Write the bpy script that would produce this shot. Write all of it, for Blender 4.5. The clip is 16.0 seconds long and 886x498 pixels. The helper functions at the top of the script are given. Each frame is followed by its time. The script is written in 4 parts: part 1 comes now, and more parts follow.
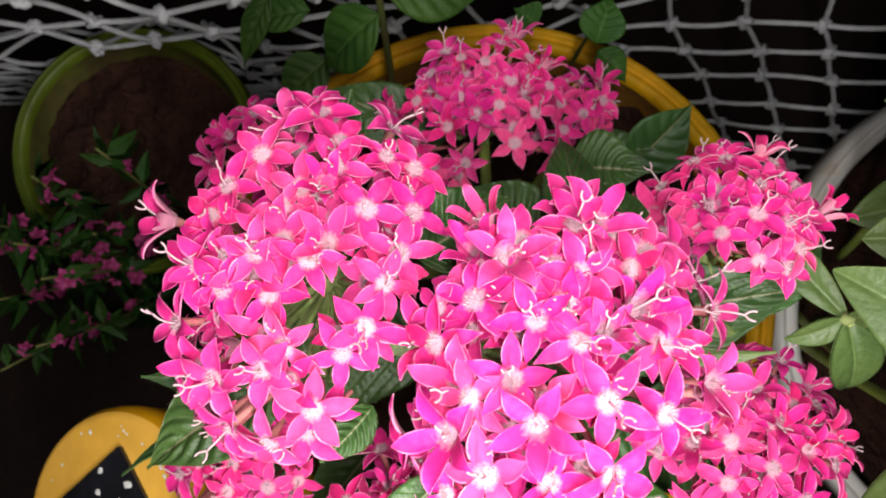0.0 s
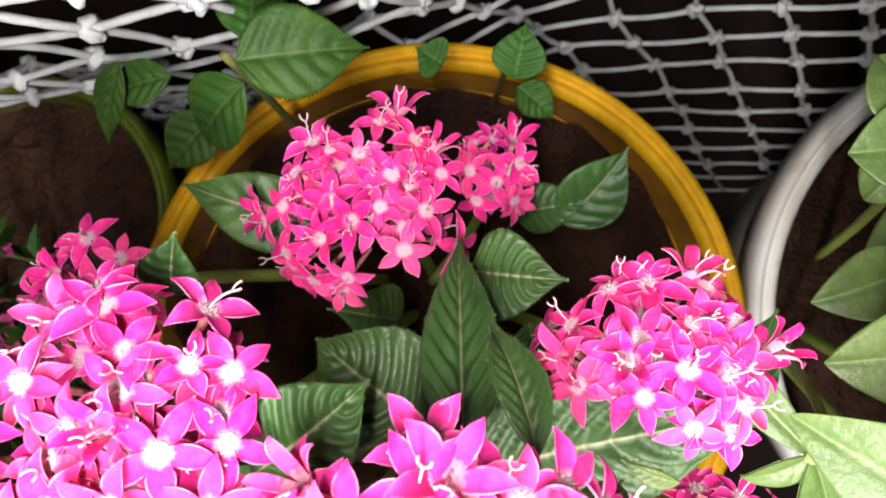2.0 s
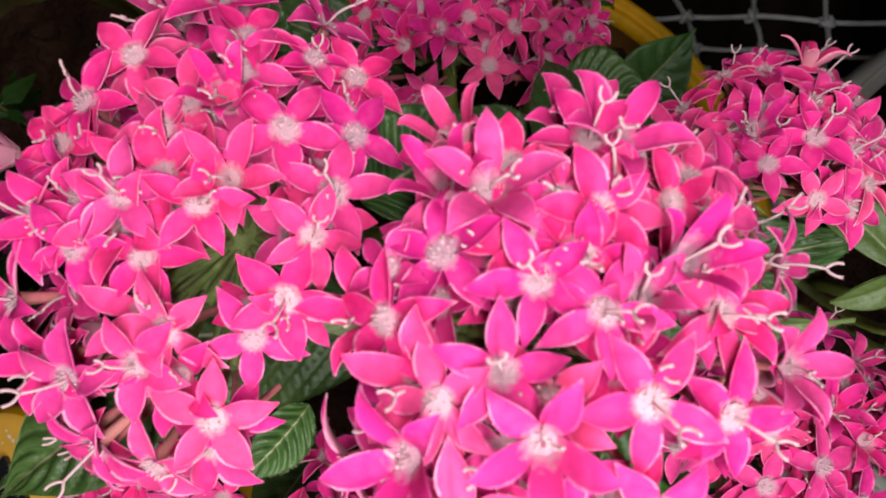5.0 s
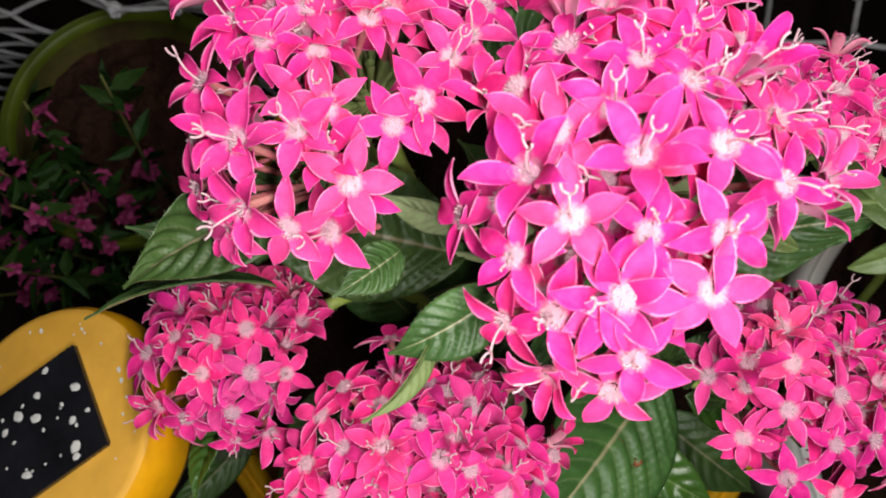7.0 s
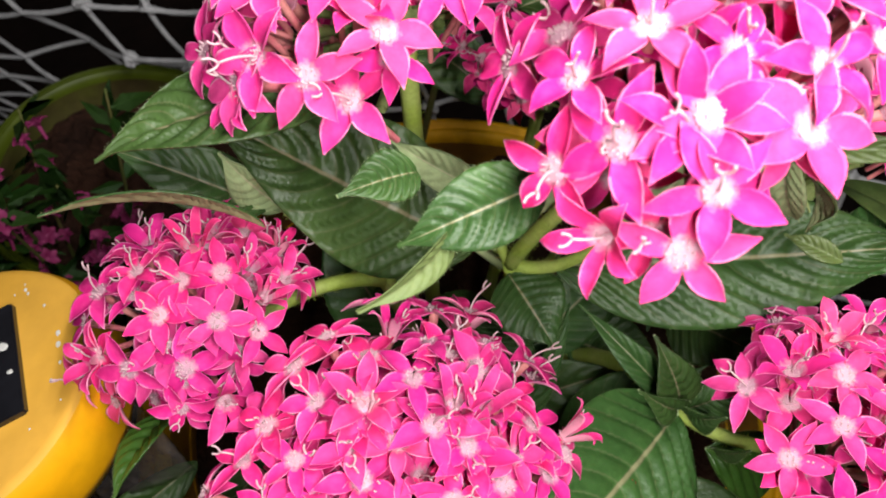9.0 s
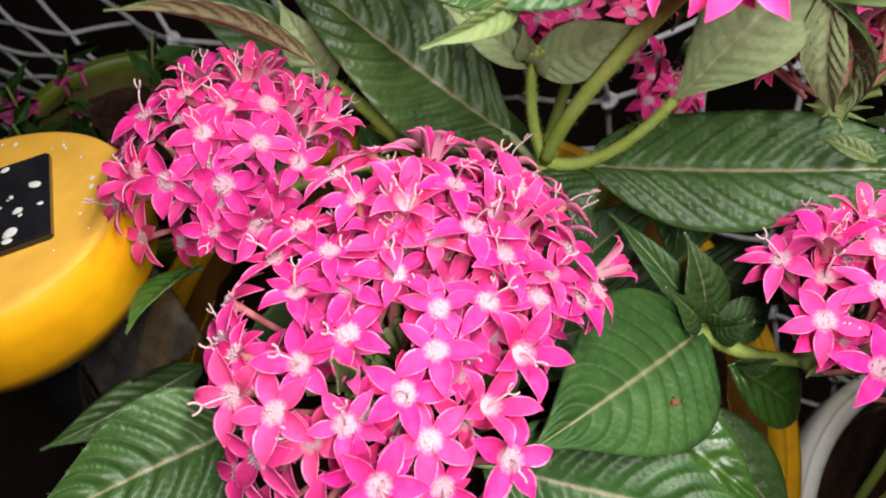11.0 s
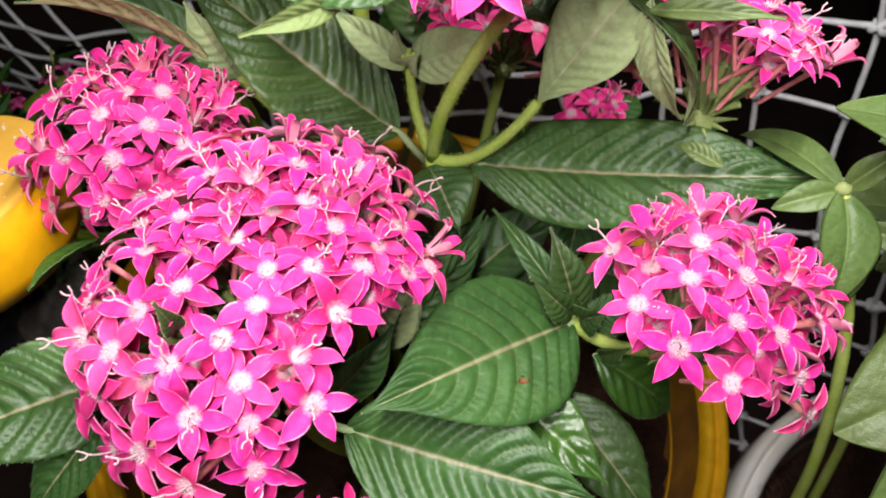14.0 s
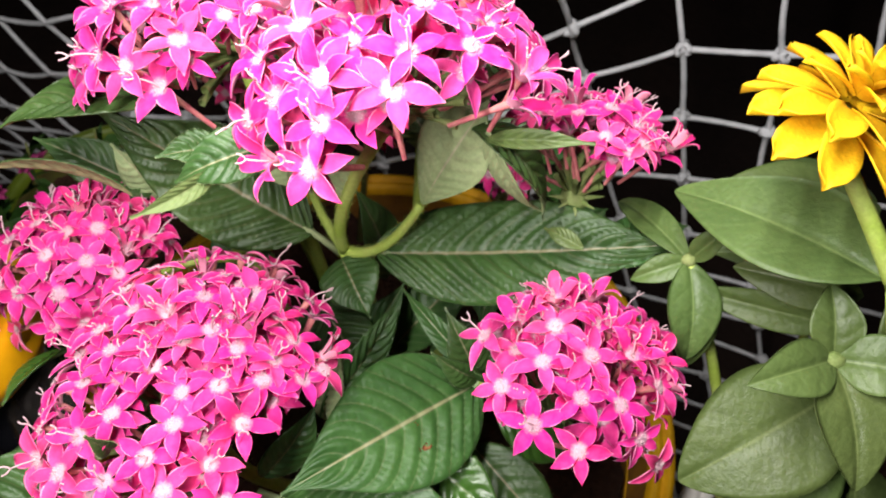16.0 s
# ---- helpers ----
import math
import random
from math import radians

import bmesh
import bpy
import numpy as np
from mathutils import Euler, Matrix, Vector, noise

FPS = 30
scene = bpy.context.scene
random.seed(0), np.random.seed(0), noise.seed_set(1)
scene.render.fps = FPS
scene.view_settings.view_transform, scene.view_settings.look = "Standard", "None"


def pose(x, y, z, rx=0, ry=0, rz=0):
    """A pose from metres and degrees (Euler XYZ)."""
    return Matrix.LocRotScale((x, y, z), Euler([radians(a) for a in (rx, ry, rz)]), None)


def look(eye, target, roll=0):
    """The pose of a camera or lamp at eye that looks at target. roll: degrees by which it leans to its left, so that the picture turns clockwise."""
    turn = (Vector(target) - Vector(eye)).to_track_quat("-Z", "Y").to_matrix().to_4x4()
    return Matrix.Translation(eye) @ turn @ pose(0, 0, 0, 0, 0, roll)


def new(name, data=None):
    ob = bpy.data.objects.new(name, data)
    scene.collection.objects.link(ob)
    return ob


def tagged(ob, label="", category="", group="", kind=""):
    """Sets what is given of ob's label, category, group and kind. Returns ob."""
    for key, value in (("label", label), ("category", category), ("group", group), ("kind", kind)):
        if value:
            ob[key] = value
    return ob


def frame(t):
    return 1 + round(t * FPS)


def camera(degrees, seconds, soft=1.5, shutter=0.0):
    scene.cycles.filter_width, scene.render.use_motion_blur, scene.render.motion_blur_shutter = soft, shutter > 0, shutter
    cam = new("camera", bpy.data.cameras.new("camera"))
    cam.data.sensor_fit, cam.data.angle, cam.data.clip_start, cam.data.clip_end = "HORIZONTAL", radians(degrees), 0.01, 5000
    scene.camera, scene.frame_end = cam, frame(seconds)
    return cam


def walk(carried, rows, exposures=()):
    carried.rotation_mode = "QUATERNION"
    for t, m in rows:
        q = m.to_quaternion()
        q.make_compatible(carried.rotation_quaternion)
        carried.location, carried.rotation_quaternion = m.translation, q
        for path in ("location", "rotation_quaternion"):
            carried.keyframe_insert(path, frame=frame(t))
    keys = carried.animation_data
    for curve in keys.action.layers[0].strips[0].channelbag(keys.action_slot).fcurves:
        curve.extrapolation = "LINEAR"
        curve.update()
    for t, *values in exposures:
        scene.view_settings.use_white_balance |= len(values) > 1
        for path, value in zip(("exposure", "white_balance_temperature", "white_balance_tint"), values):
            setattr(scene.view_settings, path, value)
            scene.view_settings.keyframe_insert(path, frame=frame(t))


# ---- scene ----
# camera and its way
cam = camera(63.26, 16.0, soft=1.9)
cam.data.dof.use_dof, cam.data.dof.focus_distance, cam.data.dof.aperture_fstop = True, 0.165, 32
PATH = [
    (0, -0.01863, -0.00213, 0.70690, 3.239, 1.453, 0.321),
    (0.5, -0.00616, 0.01349, 0.71367, 2.541, 3.065, -1.655),
    (1, 0.00690, 0.03182, 0.70476, 1.123, 3.132, -3.649),
    (1.5, 0.01671, 0.05056, 0.68293, 0.082, 3.039, -5.190),
    (2, 0.01391, 0.04783, 0.66531, -0.349, 1.057, -5.034),
    (2.5, 0.01778, 0.04956, 0.65413, -1.063, 0.004, -5.040),
    (3, 0.02079, 0.04864, 0.65274, -1.345, -1.156, -5.140),
    (3.5, 0.01523, 0.03946, 0.65819, -1.227, -1.538, -4.563),
    (4, 0.00219, 0.02316, 0.65550, -1.922, -1.401, -3.585),
    (4.2, -0.00235, 0.01355, 0.65493, -1.493, -1.223, -2.827),
    (6.3, -0.03115, -0.03154, 0.67449, 7.688, -1.363, 2.923),
    (6.5, -0.03150, -0.04276, 0.67716, 9.162, -1.593, 4.145),
    (7, -0.03448, -0.07030, 0.67464, 13.102, -2.250, 6.634),
    (7.5, -0.03760, -0.08474, 0.66781, 15.765, -2.941, 8.242),
    (8, -0.03743, -0.09462, 0.65735, 19.563, -4.034, 9.335),
    (8.5, -0.03497, -0.10326, 0.65104, 22.796, -5.032, 10.612),
    (9, -0.03437, -0.11370, 0.63665, 26.525, -6.601, 12.164),
    (9.5, -0.03650, -0.13123, 0.62088, 29.053, -8.631, 13.549),
    (10, -0.03216, -0.14206, 0.61421, 29.086, -8.435, 15.005),
    (10.2, -0.03065, -0.14763, 0.60968, 30.574, -8.723, 15.228),
    (12.3, -0.01716, -0.17545, 0.60776, 34.184, -9.169, 19.069),
    (12.5, -0.01374, -0.17758, 0.60805, 34.391, -9.197, 19.364),
    (13, -0.00290, -0.17907, 0.61084, 34.690, -9.488, 20.257),
    (13.5, 0.00641, -0.17355, 0.62004, 34.818, -8.856, 20.076),
    (14, 0.01690, -0.16765, 0.62267, 34.563, -8.701, 20.230),
    (14.5, 0.02492, -0.16610, 0.62004, 33.704, -8.982, 19.936),
    (15, 0.03227, -0.16019, 0.62980, 33.071, -8.073, 18.831),
    (15.5, 0.03976, -0.15444, 0.64816, 33.727, -6.767, 17.440),
    (16, 0.04345, -0.14996, 0.66932, 33.879, -4.643, 16.856),
]
walk(cam, [(t, pose(x, y, z, rx, ry, rz)) for t, x, y, z, rx, ry, rz in PATH],
     [(0, -0.55), (0.5, -0.2), (1, 0.2), (1.5, 0.6), (2, 0.83), (3.2, 0.85), (3.7, 0.38), (4.2, -0.42), (6.3, -1.35), (7.5, -0.7), (8.5, -0.66), (9, -0.48), (9.5, -0.38), (10, -0.33), (12.5, -0.3), (13.5, -0.12), (14.5, 0.0), (16, -0.15)])

# night, and a white strip lamp for the torch held just above the lens
world = bpy.data.worlds.new("night")
scene.world = world
world.use_nodes = True
world.node_tree.nodes["Background"].inputs[0].default_value = (0.5, 0.6, 0.8, 1)
world.node_tree.nodes["Background"].inputs[1].default_value = 0.001
# fixed strip over the camera's way, added to stand in for the moving torch
torch_strip = new("torch_strip", bpy.data.lights.new("torch_strip", "AREA"))
torch_strip.data.shape, torch_strip.data.size, torch_strip.data.size_y = "RECTANGLE", 0.012, 0.33
torch_strip.data.energy, torch_strip.data.color = 2.7, (1.0, 0.97, 0.95)
torch_strip.matrix_world = look((-0.006, -0.076, 0.712), (-0.006, 0.007, 0.470))


# ---------------------------------------------------------------- materials
def material(name, rough=0.5, spec=0.5):
    m = bpy.data.materials.new(name)
    m.use_nodes = True
    b = m.node_tree.nodes["Principled BSDF"]
    b.inputs["Roughness"].default_value = rough
    b.inputs["Specular IOR Level"].default_value = spec
    return m, m.node_tree, b


def node(nt, kind, **values):
    n = nt.nodes.new(kind)
    for key, value in values.items():
        n.inputs[key.replace("_", " ")].default_value = value
    return n


def ramp(nt, source, stops):
    n = nt.nodes.new("ShaderNodeValToRGB")
    while len(n.color_ramp.elements) < len(stops):
        n.color_ramp.elements.new(0.5)
    for e, (at, col) in zip(n.color_ramp.elements, stops):
        e.position, e.color = at, (*col, 1)
    nt.links.new(source, n.inputs[0])
    return n.outputs[0]


def calc(nt, op, a, b=None):
    n = nt.nodes.new("ShaderNodeMath")
    n.operation = op
    for slot, v in zip(n.inputs, (a, b)):
        if v is None:
            continue
        if isinstance(v, (int, float)):
            slot.default_value = v
        else:
            nt.links.new(v, slot)
    return n.outputs[0]


def blend(nt, fac, a, b, how="MIX"):
    n = nt.nodes.new("ShaderNodeMix")
    n.data_type, n.blend_type = "RGBA", how
    for slot, v in ((n.inputs[0], fac), (n.inputs[6], a), (n.inputs[7], b)):
        if isinstance(v, (int, float)):
            slot.default_value = v
        elif isinstance(v, tuple):
            slot.default_value = (*v, 1)
        else:
            nt.links.new(v, slot)
    return n.outputs[2]


def noise_of(nt, scale, detail=3.0, vector=None, rough=0.55):
    n = node(nt, "ShaderNodeTexNoise", Scale=scale, Detail=detail, Roughness=rough)
    if vector is None:
        vector = nt.nodes.new("ShaderNodeTexCoord").outputs["Object"]
    nt.links.new(vector, n.inputs["Vector"])
    return n.outputs["Fac"]


def bump(nt, bsdf, height, strength=0.4, distance=0.001):
    n = node(nt, "ShaderNodeBump", Strength=strength, Distance=distance)
    nt.links.new(height, n.inputs["Height"])
    nt.links.new(n.outputs[0], bsdf.inputs["Normal"])


def speckled(name, a, b, scale, rough=0.5, spec=0.5, relief=0.3, distance=0.001, fine=None):
    """Two colours in soft patches, with a finer grain over them and in the relief."""
    m, nt, bs = material(name, rough, spec)
    big = noise_of(nt, scale)
    small = noise_of(nt, fine or scale * 9, 4.0)
    col = blend(nt, ramp(nt, big, [(0.35, (0, 0, 0)), (0.65, (1, 1, 1))]), a, b)
    col = blend(nt, 0.5, col, ramp(nt, small, [(0.3, (0.55, 0.55, 0.55)), (0.7, (1, 1, 1))]), "MULTIPLY")
    nt.links.new(col, bs.inputs["Base Color"])
    bump(nt, bs, small, relief, distance)
    return m


def petal_material(name, inner, outer, edge, patchy=0.22):
    m, nt, bs = material(name, 0.7, 0.12)
    co = nt.nodes.new("ShaderNodeTexCoord").outputs["Object"]
    sep = nt.nodes.new("ShaderNodeSeparateXYZ")
    nt.links.new(co, sep.inputs[0])
    r = calc(nt, "SQRT", calc(nt, "ADD", calc(nt, "MULTIPLY", sep.outputs[0], sep.outputs[0]), calc(nt, "MULTIPLY", sep.outputs[1], sep.outputs[1])))
    wob = calc(nt, "MULTIPLY", calc(nt, "SUBTRACT", noise_of(nt, 900, 2.0, co), 0.5), 0.0022)
    r = calc(nt, "DIVIDE", calc(nt, "ADD", r, wob), 0.011)
    col = ramp(nt, r, [(0.0, inner), (0.15, inner), (0.27, outer), (0.88, outer), (1.0, edge)])
    rnd = nt.nodes.new("ShaderNodeObjectInfo").outputs["Random"]
    hue = node(nt, "ShaderNodeHueSaturation")
    nt.links.new(calc(nt, "ADD", calc(nt, "MULTIPLY", rnd, 0.022), 0.489), hue.inputs["Hue"])
    nt.links.new(calc(nt, "ADD", calc(nt, "MULTIPLY", rnd, 0.28), 0.8), hue.inputs["Value"])
    age = calc(nt, "FRACT", calc(nt, "MULTIPLY", rnd, 7.31))
    nt.links.new(calc(nt, "SUBTRACT", 1.0, calc(nt, "MULTIPLY", calc(nt, "POWER", age, 2.0), 0.06)), hue.inputs["Saturation"])
    nt.links.new(col, hue.inputs["Color"])
    streak = noise_of(nt, 420, 3.0, co)
    col = blend(nt, 0.35, hue.outputs[0], ramp(nt, streak, [(0.3, (0.6, 0.6, 0.6)), (0.65, (1, 1, 1))]), "MULTIPLY")
    pale = ramp(nt, noise_of(nt, 210, 4.0, co), [(0.46, (0, 0, 0)), (0.74, (1, 1, 1))])
    col = blend(nt, calc(nt, "MULTIPLY", pale, patchy), col, edge)
    nt.links.new(col, bs.inputs["Base Color"])
    bs.inputs["Subsurface Weight"].default_value = 0.0
    bump(nt, bs, noise_of(nt, 1500, 2.0, co), 0.25, 0.0003)
    return m


def leaf_material(name, dark, light, rib, veins, rough=0.42, gloss=0.5):
    """Leaf skin by its own length (u) and breadth (v): pale rib, bowed side veins, blotches."""
    m, nt, bs = material(name, rough, gloss)
    tc = nt.nodes.new("ShaderNodeTexCoord")
    sep = nt.nodes.new("ShaderNodeSeparateXYZ")
    nt.links.new(tc.outputs["UV"], sep.inputs[0])
    u, v = sep.outputs[0], calc(nt, "ABSOLUTE", calc(nt, "SUBTRACT", sep.outputs[1], 0.5))
    blot = noise_of(nt, 55, 4.0, tc.outputs["Object"])
    fine = noise_of(nt, 700, 3.0, tc.outputs["Object"])
    col = blend(nt, ramp(nt, blot, [(0.35, (0, 0, 0)), (0.68, (1, 1, 1))]), dark, light)
    phase = calc(nt, "MULTIPLY", calc(nt, "SUBTRACT", u, calc(nt, "MULTIPLY", calc(nt, "POWER", v, 1.3), 0.55)), veins * math.pi)
    wave = calc(nt, "SUBTRACT", 1.0, calc(nt, "ABSOLUTE", calc(nt, "SINE", phase)))
    vein = ramp(nt, wave, [(0.80, (0, 0, 0)), (1.0, (1, 1, 1))])
    col = blend(nt, calc(nt, "MULTIPLY", vein, 0.20), col, rib)
    ribs = ramp(nt, v, [(0.007, (1, 1, 1)), (0.021, (0, 0, 0))])
    col = blend(nt, calc(nt, "MULTIPLY", ribs, 0.85), col, rib)
    rnd = nt.nodes.new("ShaderNodeObjectInfo").outputs["Random"]
    hue = node(nt, "ShaderNodeHueSaturation")
    nt.links.new(calc(nt, "ADD", calc(nt, "MULTIPLY", rnd, 0.03), 0.485), hue.inputs["Hue"])
    nt.links.new(calc(nt, "ADD", calc(nt, "MULTIPLY", rnd, 0.35), 0.82), hue.inputs["Value"])
    nt.links.new(col, hue.inputs["Color"])
    col = blend(nt, 0.5, hue.outputs[0], ramp(nt, fine, [(0.3, (0.6, 0.6, 0.6)), (0.7, (1, 1, 1))]), "MULTIPLY")
    nt.links.new(col, bs.inputs["Base Color"])
    quilt = noise_of(nt, 330, 1.0, tc.outputs["Object"])
    grit = noise_of(nt, 2600, 1.0, tc.outputs["Object"])
    bump(nt, bs, calc(nt, "ADD", calc(nt, "ADD", fine, calc(nt, "MULTIPLY", grit, 0.35)), calc(nt, "MULTIPLY", quilt, 1.2)), 0.34, 0.0006)
    return m


PETAL = petal_material("pink petal", (0.53, 0.30, 0.37), (0.70, 0.017, 0.199), (0.76, 0.14, 0.34))
PALE = petal_material("pale petal back", (0.68, 0.30, 0.38), (0.70, 0.25, 0.37), (0.78, 0.40, 0.50))
RIM = petal_material("pale petal rim", (0.60, 0.34, 0.41), (0.73, 0.055, 0.27), (0.82, 0.42, 0.55), 0.68)
OLD = petal_material("withered petal", (0.46, 0.28, 0.22), (0.56, 0.20, 0.24), (0.58, 0.34, 0.30))
TUBE = speckled("pink flower tube", (0.55, 0.13, 0.16), (0.62, 0.24, 0.22), 300, 0.6, 0.3)
STYLE = speckled("whitish style", (0.58, 0.37, 0.41), (0.66, 0.46, 0.49), 500, 0.6, 0.3)
CALYX = speckled("green calyx", (0.16, 0.22, 0.06), (0.28, 0.32, 0.12), 200, 0.7, 0.3)
LEAF = leaf_material("dark ribbed leaf", (0.029, 0.069, 0.015), (0.054, 0.114, 0.026), (0.26, 0.23, 0.13), 11, 0.46, 0.42)
LEAF_DULL = leaf_material("brownish leaf back", (0.22, 0.20, 0.10), (0.28, 0.25, 0.13), (0.36, 0.31, 0.19), 11, 0.7, 0.25)
LEAF_BACK = leaf_material("pale leaf back", (0.27, 0.35, 0.16), (0.35, 0.42, 0.21), (0.44, 0.40, 0.27), 11, 0.7, 0.25)
PALE_LEAF = leaf_material("pale green rolled leaf", (0.12, 0.18, 0.055), (0.16, 0.23, 0.075), (0.24, 0.28, 0.12), 9, 0.6, 0.3)
ZLEAF = leaf_material("smooth light green leaf", (0.070, 0.110, 0.028), (0.100, 0.145, 0.040), (0.15, 0.20, 0.065), 4, 0.46, 0.4)
BROAD = leaf_material("broad mid green leaf", (0.020, 0.062, 0.008), (0.042, 0.100, 0.014), (0.07, 0.13, 0.03), 6, 0.58, 0.25)
BAG, bnt, bbs = material("dull clear plastic film", 0.16, 0.6)
bnt.links.new(blend(bnt, noise_of(bnt, 60), (0.16, 0.14, 0.13), (0.07, 0.06, 0.055)), bbs.inputs["Base Color"])
bump(bnt, bbs, noise_of(bnt, 160, 3.0), 0.35, 0.002)
bmix, bclear = bnt.nodes.new("ShaderNodeMixShader"), bnt.nodes.new("ShaderNodeBsdfTransparent")
bmix.inputs[0].default_value = 0.55
bnt.links.new(bclear.outputs[0], bmix.inputs[1])
bnt.links.new(bbs.outputs[0], bmix.inputs[2])
bnt.links.new(bmix.outputs[0], bnt.nodes["Material Output"].inputs[0])
SCAR = speckled("dry brown spot", (0.30, 0.10, 0.04), (0.20, 0.07, 0.03), 500, 0.8, 0.2)
STEM = speckled("hairy green stem", (0.35, 0.47, 0.07), (0.43, 0.52, 0.13), 90, 0.6, 0.3)
TWINE = speckled("white nylon twine", (0.48, 0.48, 0.49), (0.62, 0.62, 0.63), 120, 0.6, 0.4, 0.6, 0.0008, 1400)
YELLOW = speckled("yellow plastic", (0.82, 0.44, 0.006), (0.72, 0.35, 0.005), 14, 0.58, 0.25, 0.12)
AMBER = speckled("amber yellow lamp plastic", (0.80, 0.38, 0.004), (0.76, 0.35, 0.004), 30, 0.42, 0.35, 0.05, 0.0005, 90)
# the lamp's top face is paler than its side
PALE_AMBER = speckled("pale amber lamp plastic", (0.76, 0.41, 0.06), (0.70, 0.37, 0.045), 25, 0.6, 0.25, 0.05, 0.0005, 60)
YOUNG_LEAF = leaf_material("glossy young green leaf", (0.030, 0.100, 0.014), (0.050, 0.140, 0.022), (0.14, 0.22, 0.07), 7, 0.28, 0.5)
TWIG = speckled("dull green twig", (0.10, 0.13, 0.03), (0.14, 0.12, 0.04), 90, 0.7, 0.2)
WHITE, wnt, wbs = material("scuffed white plastic", 0.45, 0.5)
wcol = blend(wnt, ramp(wnt, noise_of(wnt, 16), [(0.35, (0, 0, 0)), (0.65, (1, 1, 1))]), (0.82, 0.81, 0.79), (0.70, 0.65, 0.58))
wcol = blend(wnt, calc(wnt, "MULTIPLY", ramp(wnt, noise_of(wnt, 34, 4.0), [(0.60, (0, 0, 0)), (0.70, (1, 1, 1))]), 0.7), wcol, (0.50, 0.30, 0.15))
wnt.links.new(wcol, wbs.inputs["Base Color"])
bump(wnt, wbs, noise_of(wnt, 140, 4.0), 0.12)
OLIVE = speckled("faded lime plastic", (0.14, 0.185, 0.010), (0.09, 0.13, 0.008), 12, 0.5, 0.4, 0.12)
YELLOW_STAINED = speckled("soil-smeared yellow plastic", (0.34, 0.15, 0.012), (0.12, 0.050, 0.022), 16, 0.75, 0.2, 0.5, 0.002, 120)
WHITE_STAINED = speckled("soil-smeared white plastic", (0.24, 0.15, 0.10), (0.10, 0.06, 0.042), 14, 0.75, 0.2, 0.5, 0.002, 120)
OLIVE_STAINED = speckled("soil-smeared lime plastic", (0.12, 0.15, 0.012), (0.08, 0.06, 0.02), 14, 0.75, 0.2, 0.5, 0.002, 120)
SOIL = speckled("reddish brown soil", (0.075, 0.033, 0.020), (0.040, 0.019, 0.013), 30, 0.95, 0.15, 1.0, 0.006, 260)
FLOOR = speckled("dark reddish concrete", (0.034, 0.020, 0.016), (0.022, 0.014, 0.012), 9, 0.9, 0.2, 0.7, 0.004)
BLACK = speckled("black solar glass", (0.008, 0.008, 0.01), (0.014, 0.014, 0.018), 40, 0.12, 0.6, 0.02)
CHALK = speckled("dried white drops", (0.75, 0.74, 0.7), (0.6, 0.6, 0.57), 300, 0.8, 0.2)
ZYELLOW = speckled("yellow zinnia petal", (0.82, 0.52, 0.01), (0.75, 0.40, 0.008), 120, 0.6, 0.25, 0.3)
CUPHEA = speckled("small magenta petal", (0.25, 0.016, 0.09), (0.35, 0.045, 0.16), 200, 0.6, 0.3)


# ---------------------------------------------------------------- mesh helpers
def part(name, bm, mats, parent=None, label="", smooth=True):
    me = bpy.data.meshes.new(name)
    bm.to_mesh(me)
    bm.free()
    for m in (mats if isinstance(mats, (list, tuple)) else [mats]):
        me.materials.append(m)
    if smooth:
        for p in me.polygons:
            p.use_smooth = True
    ob = new(name, me)
    ob.parent = parent
    return tagged(ob, label) if label else ob


def placed(name, me, parent, m, label=""):
    ob = new(name, me)
    ob.parent, ob.matrix_basis = parent, m
    return tagged(ob, label) if label else ob


def thing(name, label, category, group="", at=(0, 0, 0)):
    ob = new(name)
    ob.empty_display_size, ob.location = 0.02, at
    return tagged(ob, label, category, group)


def tube(bm, pts, radii, sides=6, mat=0, cap=True):
    """A round rod along the points."""
    rings = []
    pts = [Vector(p) for p in pts]
    side = None
    for i, p in enumerate(pts):
        way = (pts[min(i + 1, len(pts) - 1)] - pts[max(i - 1, 0)]).normalized()
        if side is None:
            side = way.orthogonal().normalized()
        side = (side - way * side.dot(way)).normalized()
        other = way.cross(side)
        r = radii[i] if isinstance(radii, (list, tuple)) else radii
        rings.append([bm.verts.new(p + (side * math.cos(2 * math.pi * k / sides) + other * math.sin(2 * math.pi * k / sides)) * r) for k in range(sides)])
    for a, b in zip(rings, rings[1:]):
        for k in range(sides):
            bm.faces.new((a[k], a[(k + 1) % sides], b[(k + 1) % sides], b[k])).material_index = mat
    if cap:
        bm.faces.new(rings[0][::-1]).material_index = mat
        bm.faces.new(rings[-1]).material_index = mat


def bezier(p0, p1, p2, n=8):
    p0, p1, p2 = Vector(p0), Vector(p1), Vector(p2)
    return [p0 * (1 - t) ** 2 + p1 * 2 * t * (1 - t) + p2 * t * t for t in (i / n for i in range(n + 1))]


def lathe(bm, profile, sides=64, mat=0, centre=(0, 0, 0)):
    rings = []
    c = Vector(centre)
    for r, z in profile:
        rings.append([bm.verts.new(c + Vector((r * math.cos(2 * math.pi * k / sides), r * math.sin(2 * math.pi * k / sides), z))) for k in range(sides)])
    for a, b in zip(rings, rings[1:]):
        for k in range(sides):
            bm.faces.new((a[k], a[(k + 1) % sides], b[(k + 1) % sides], b[k])).material_index = mat
    return rings


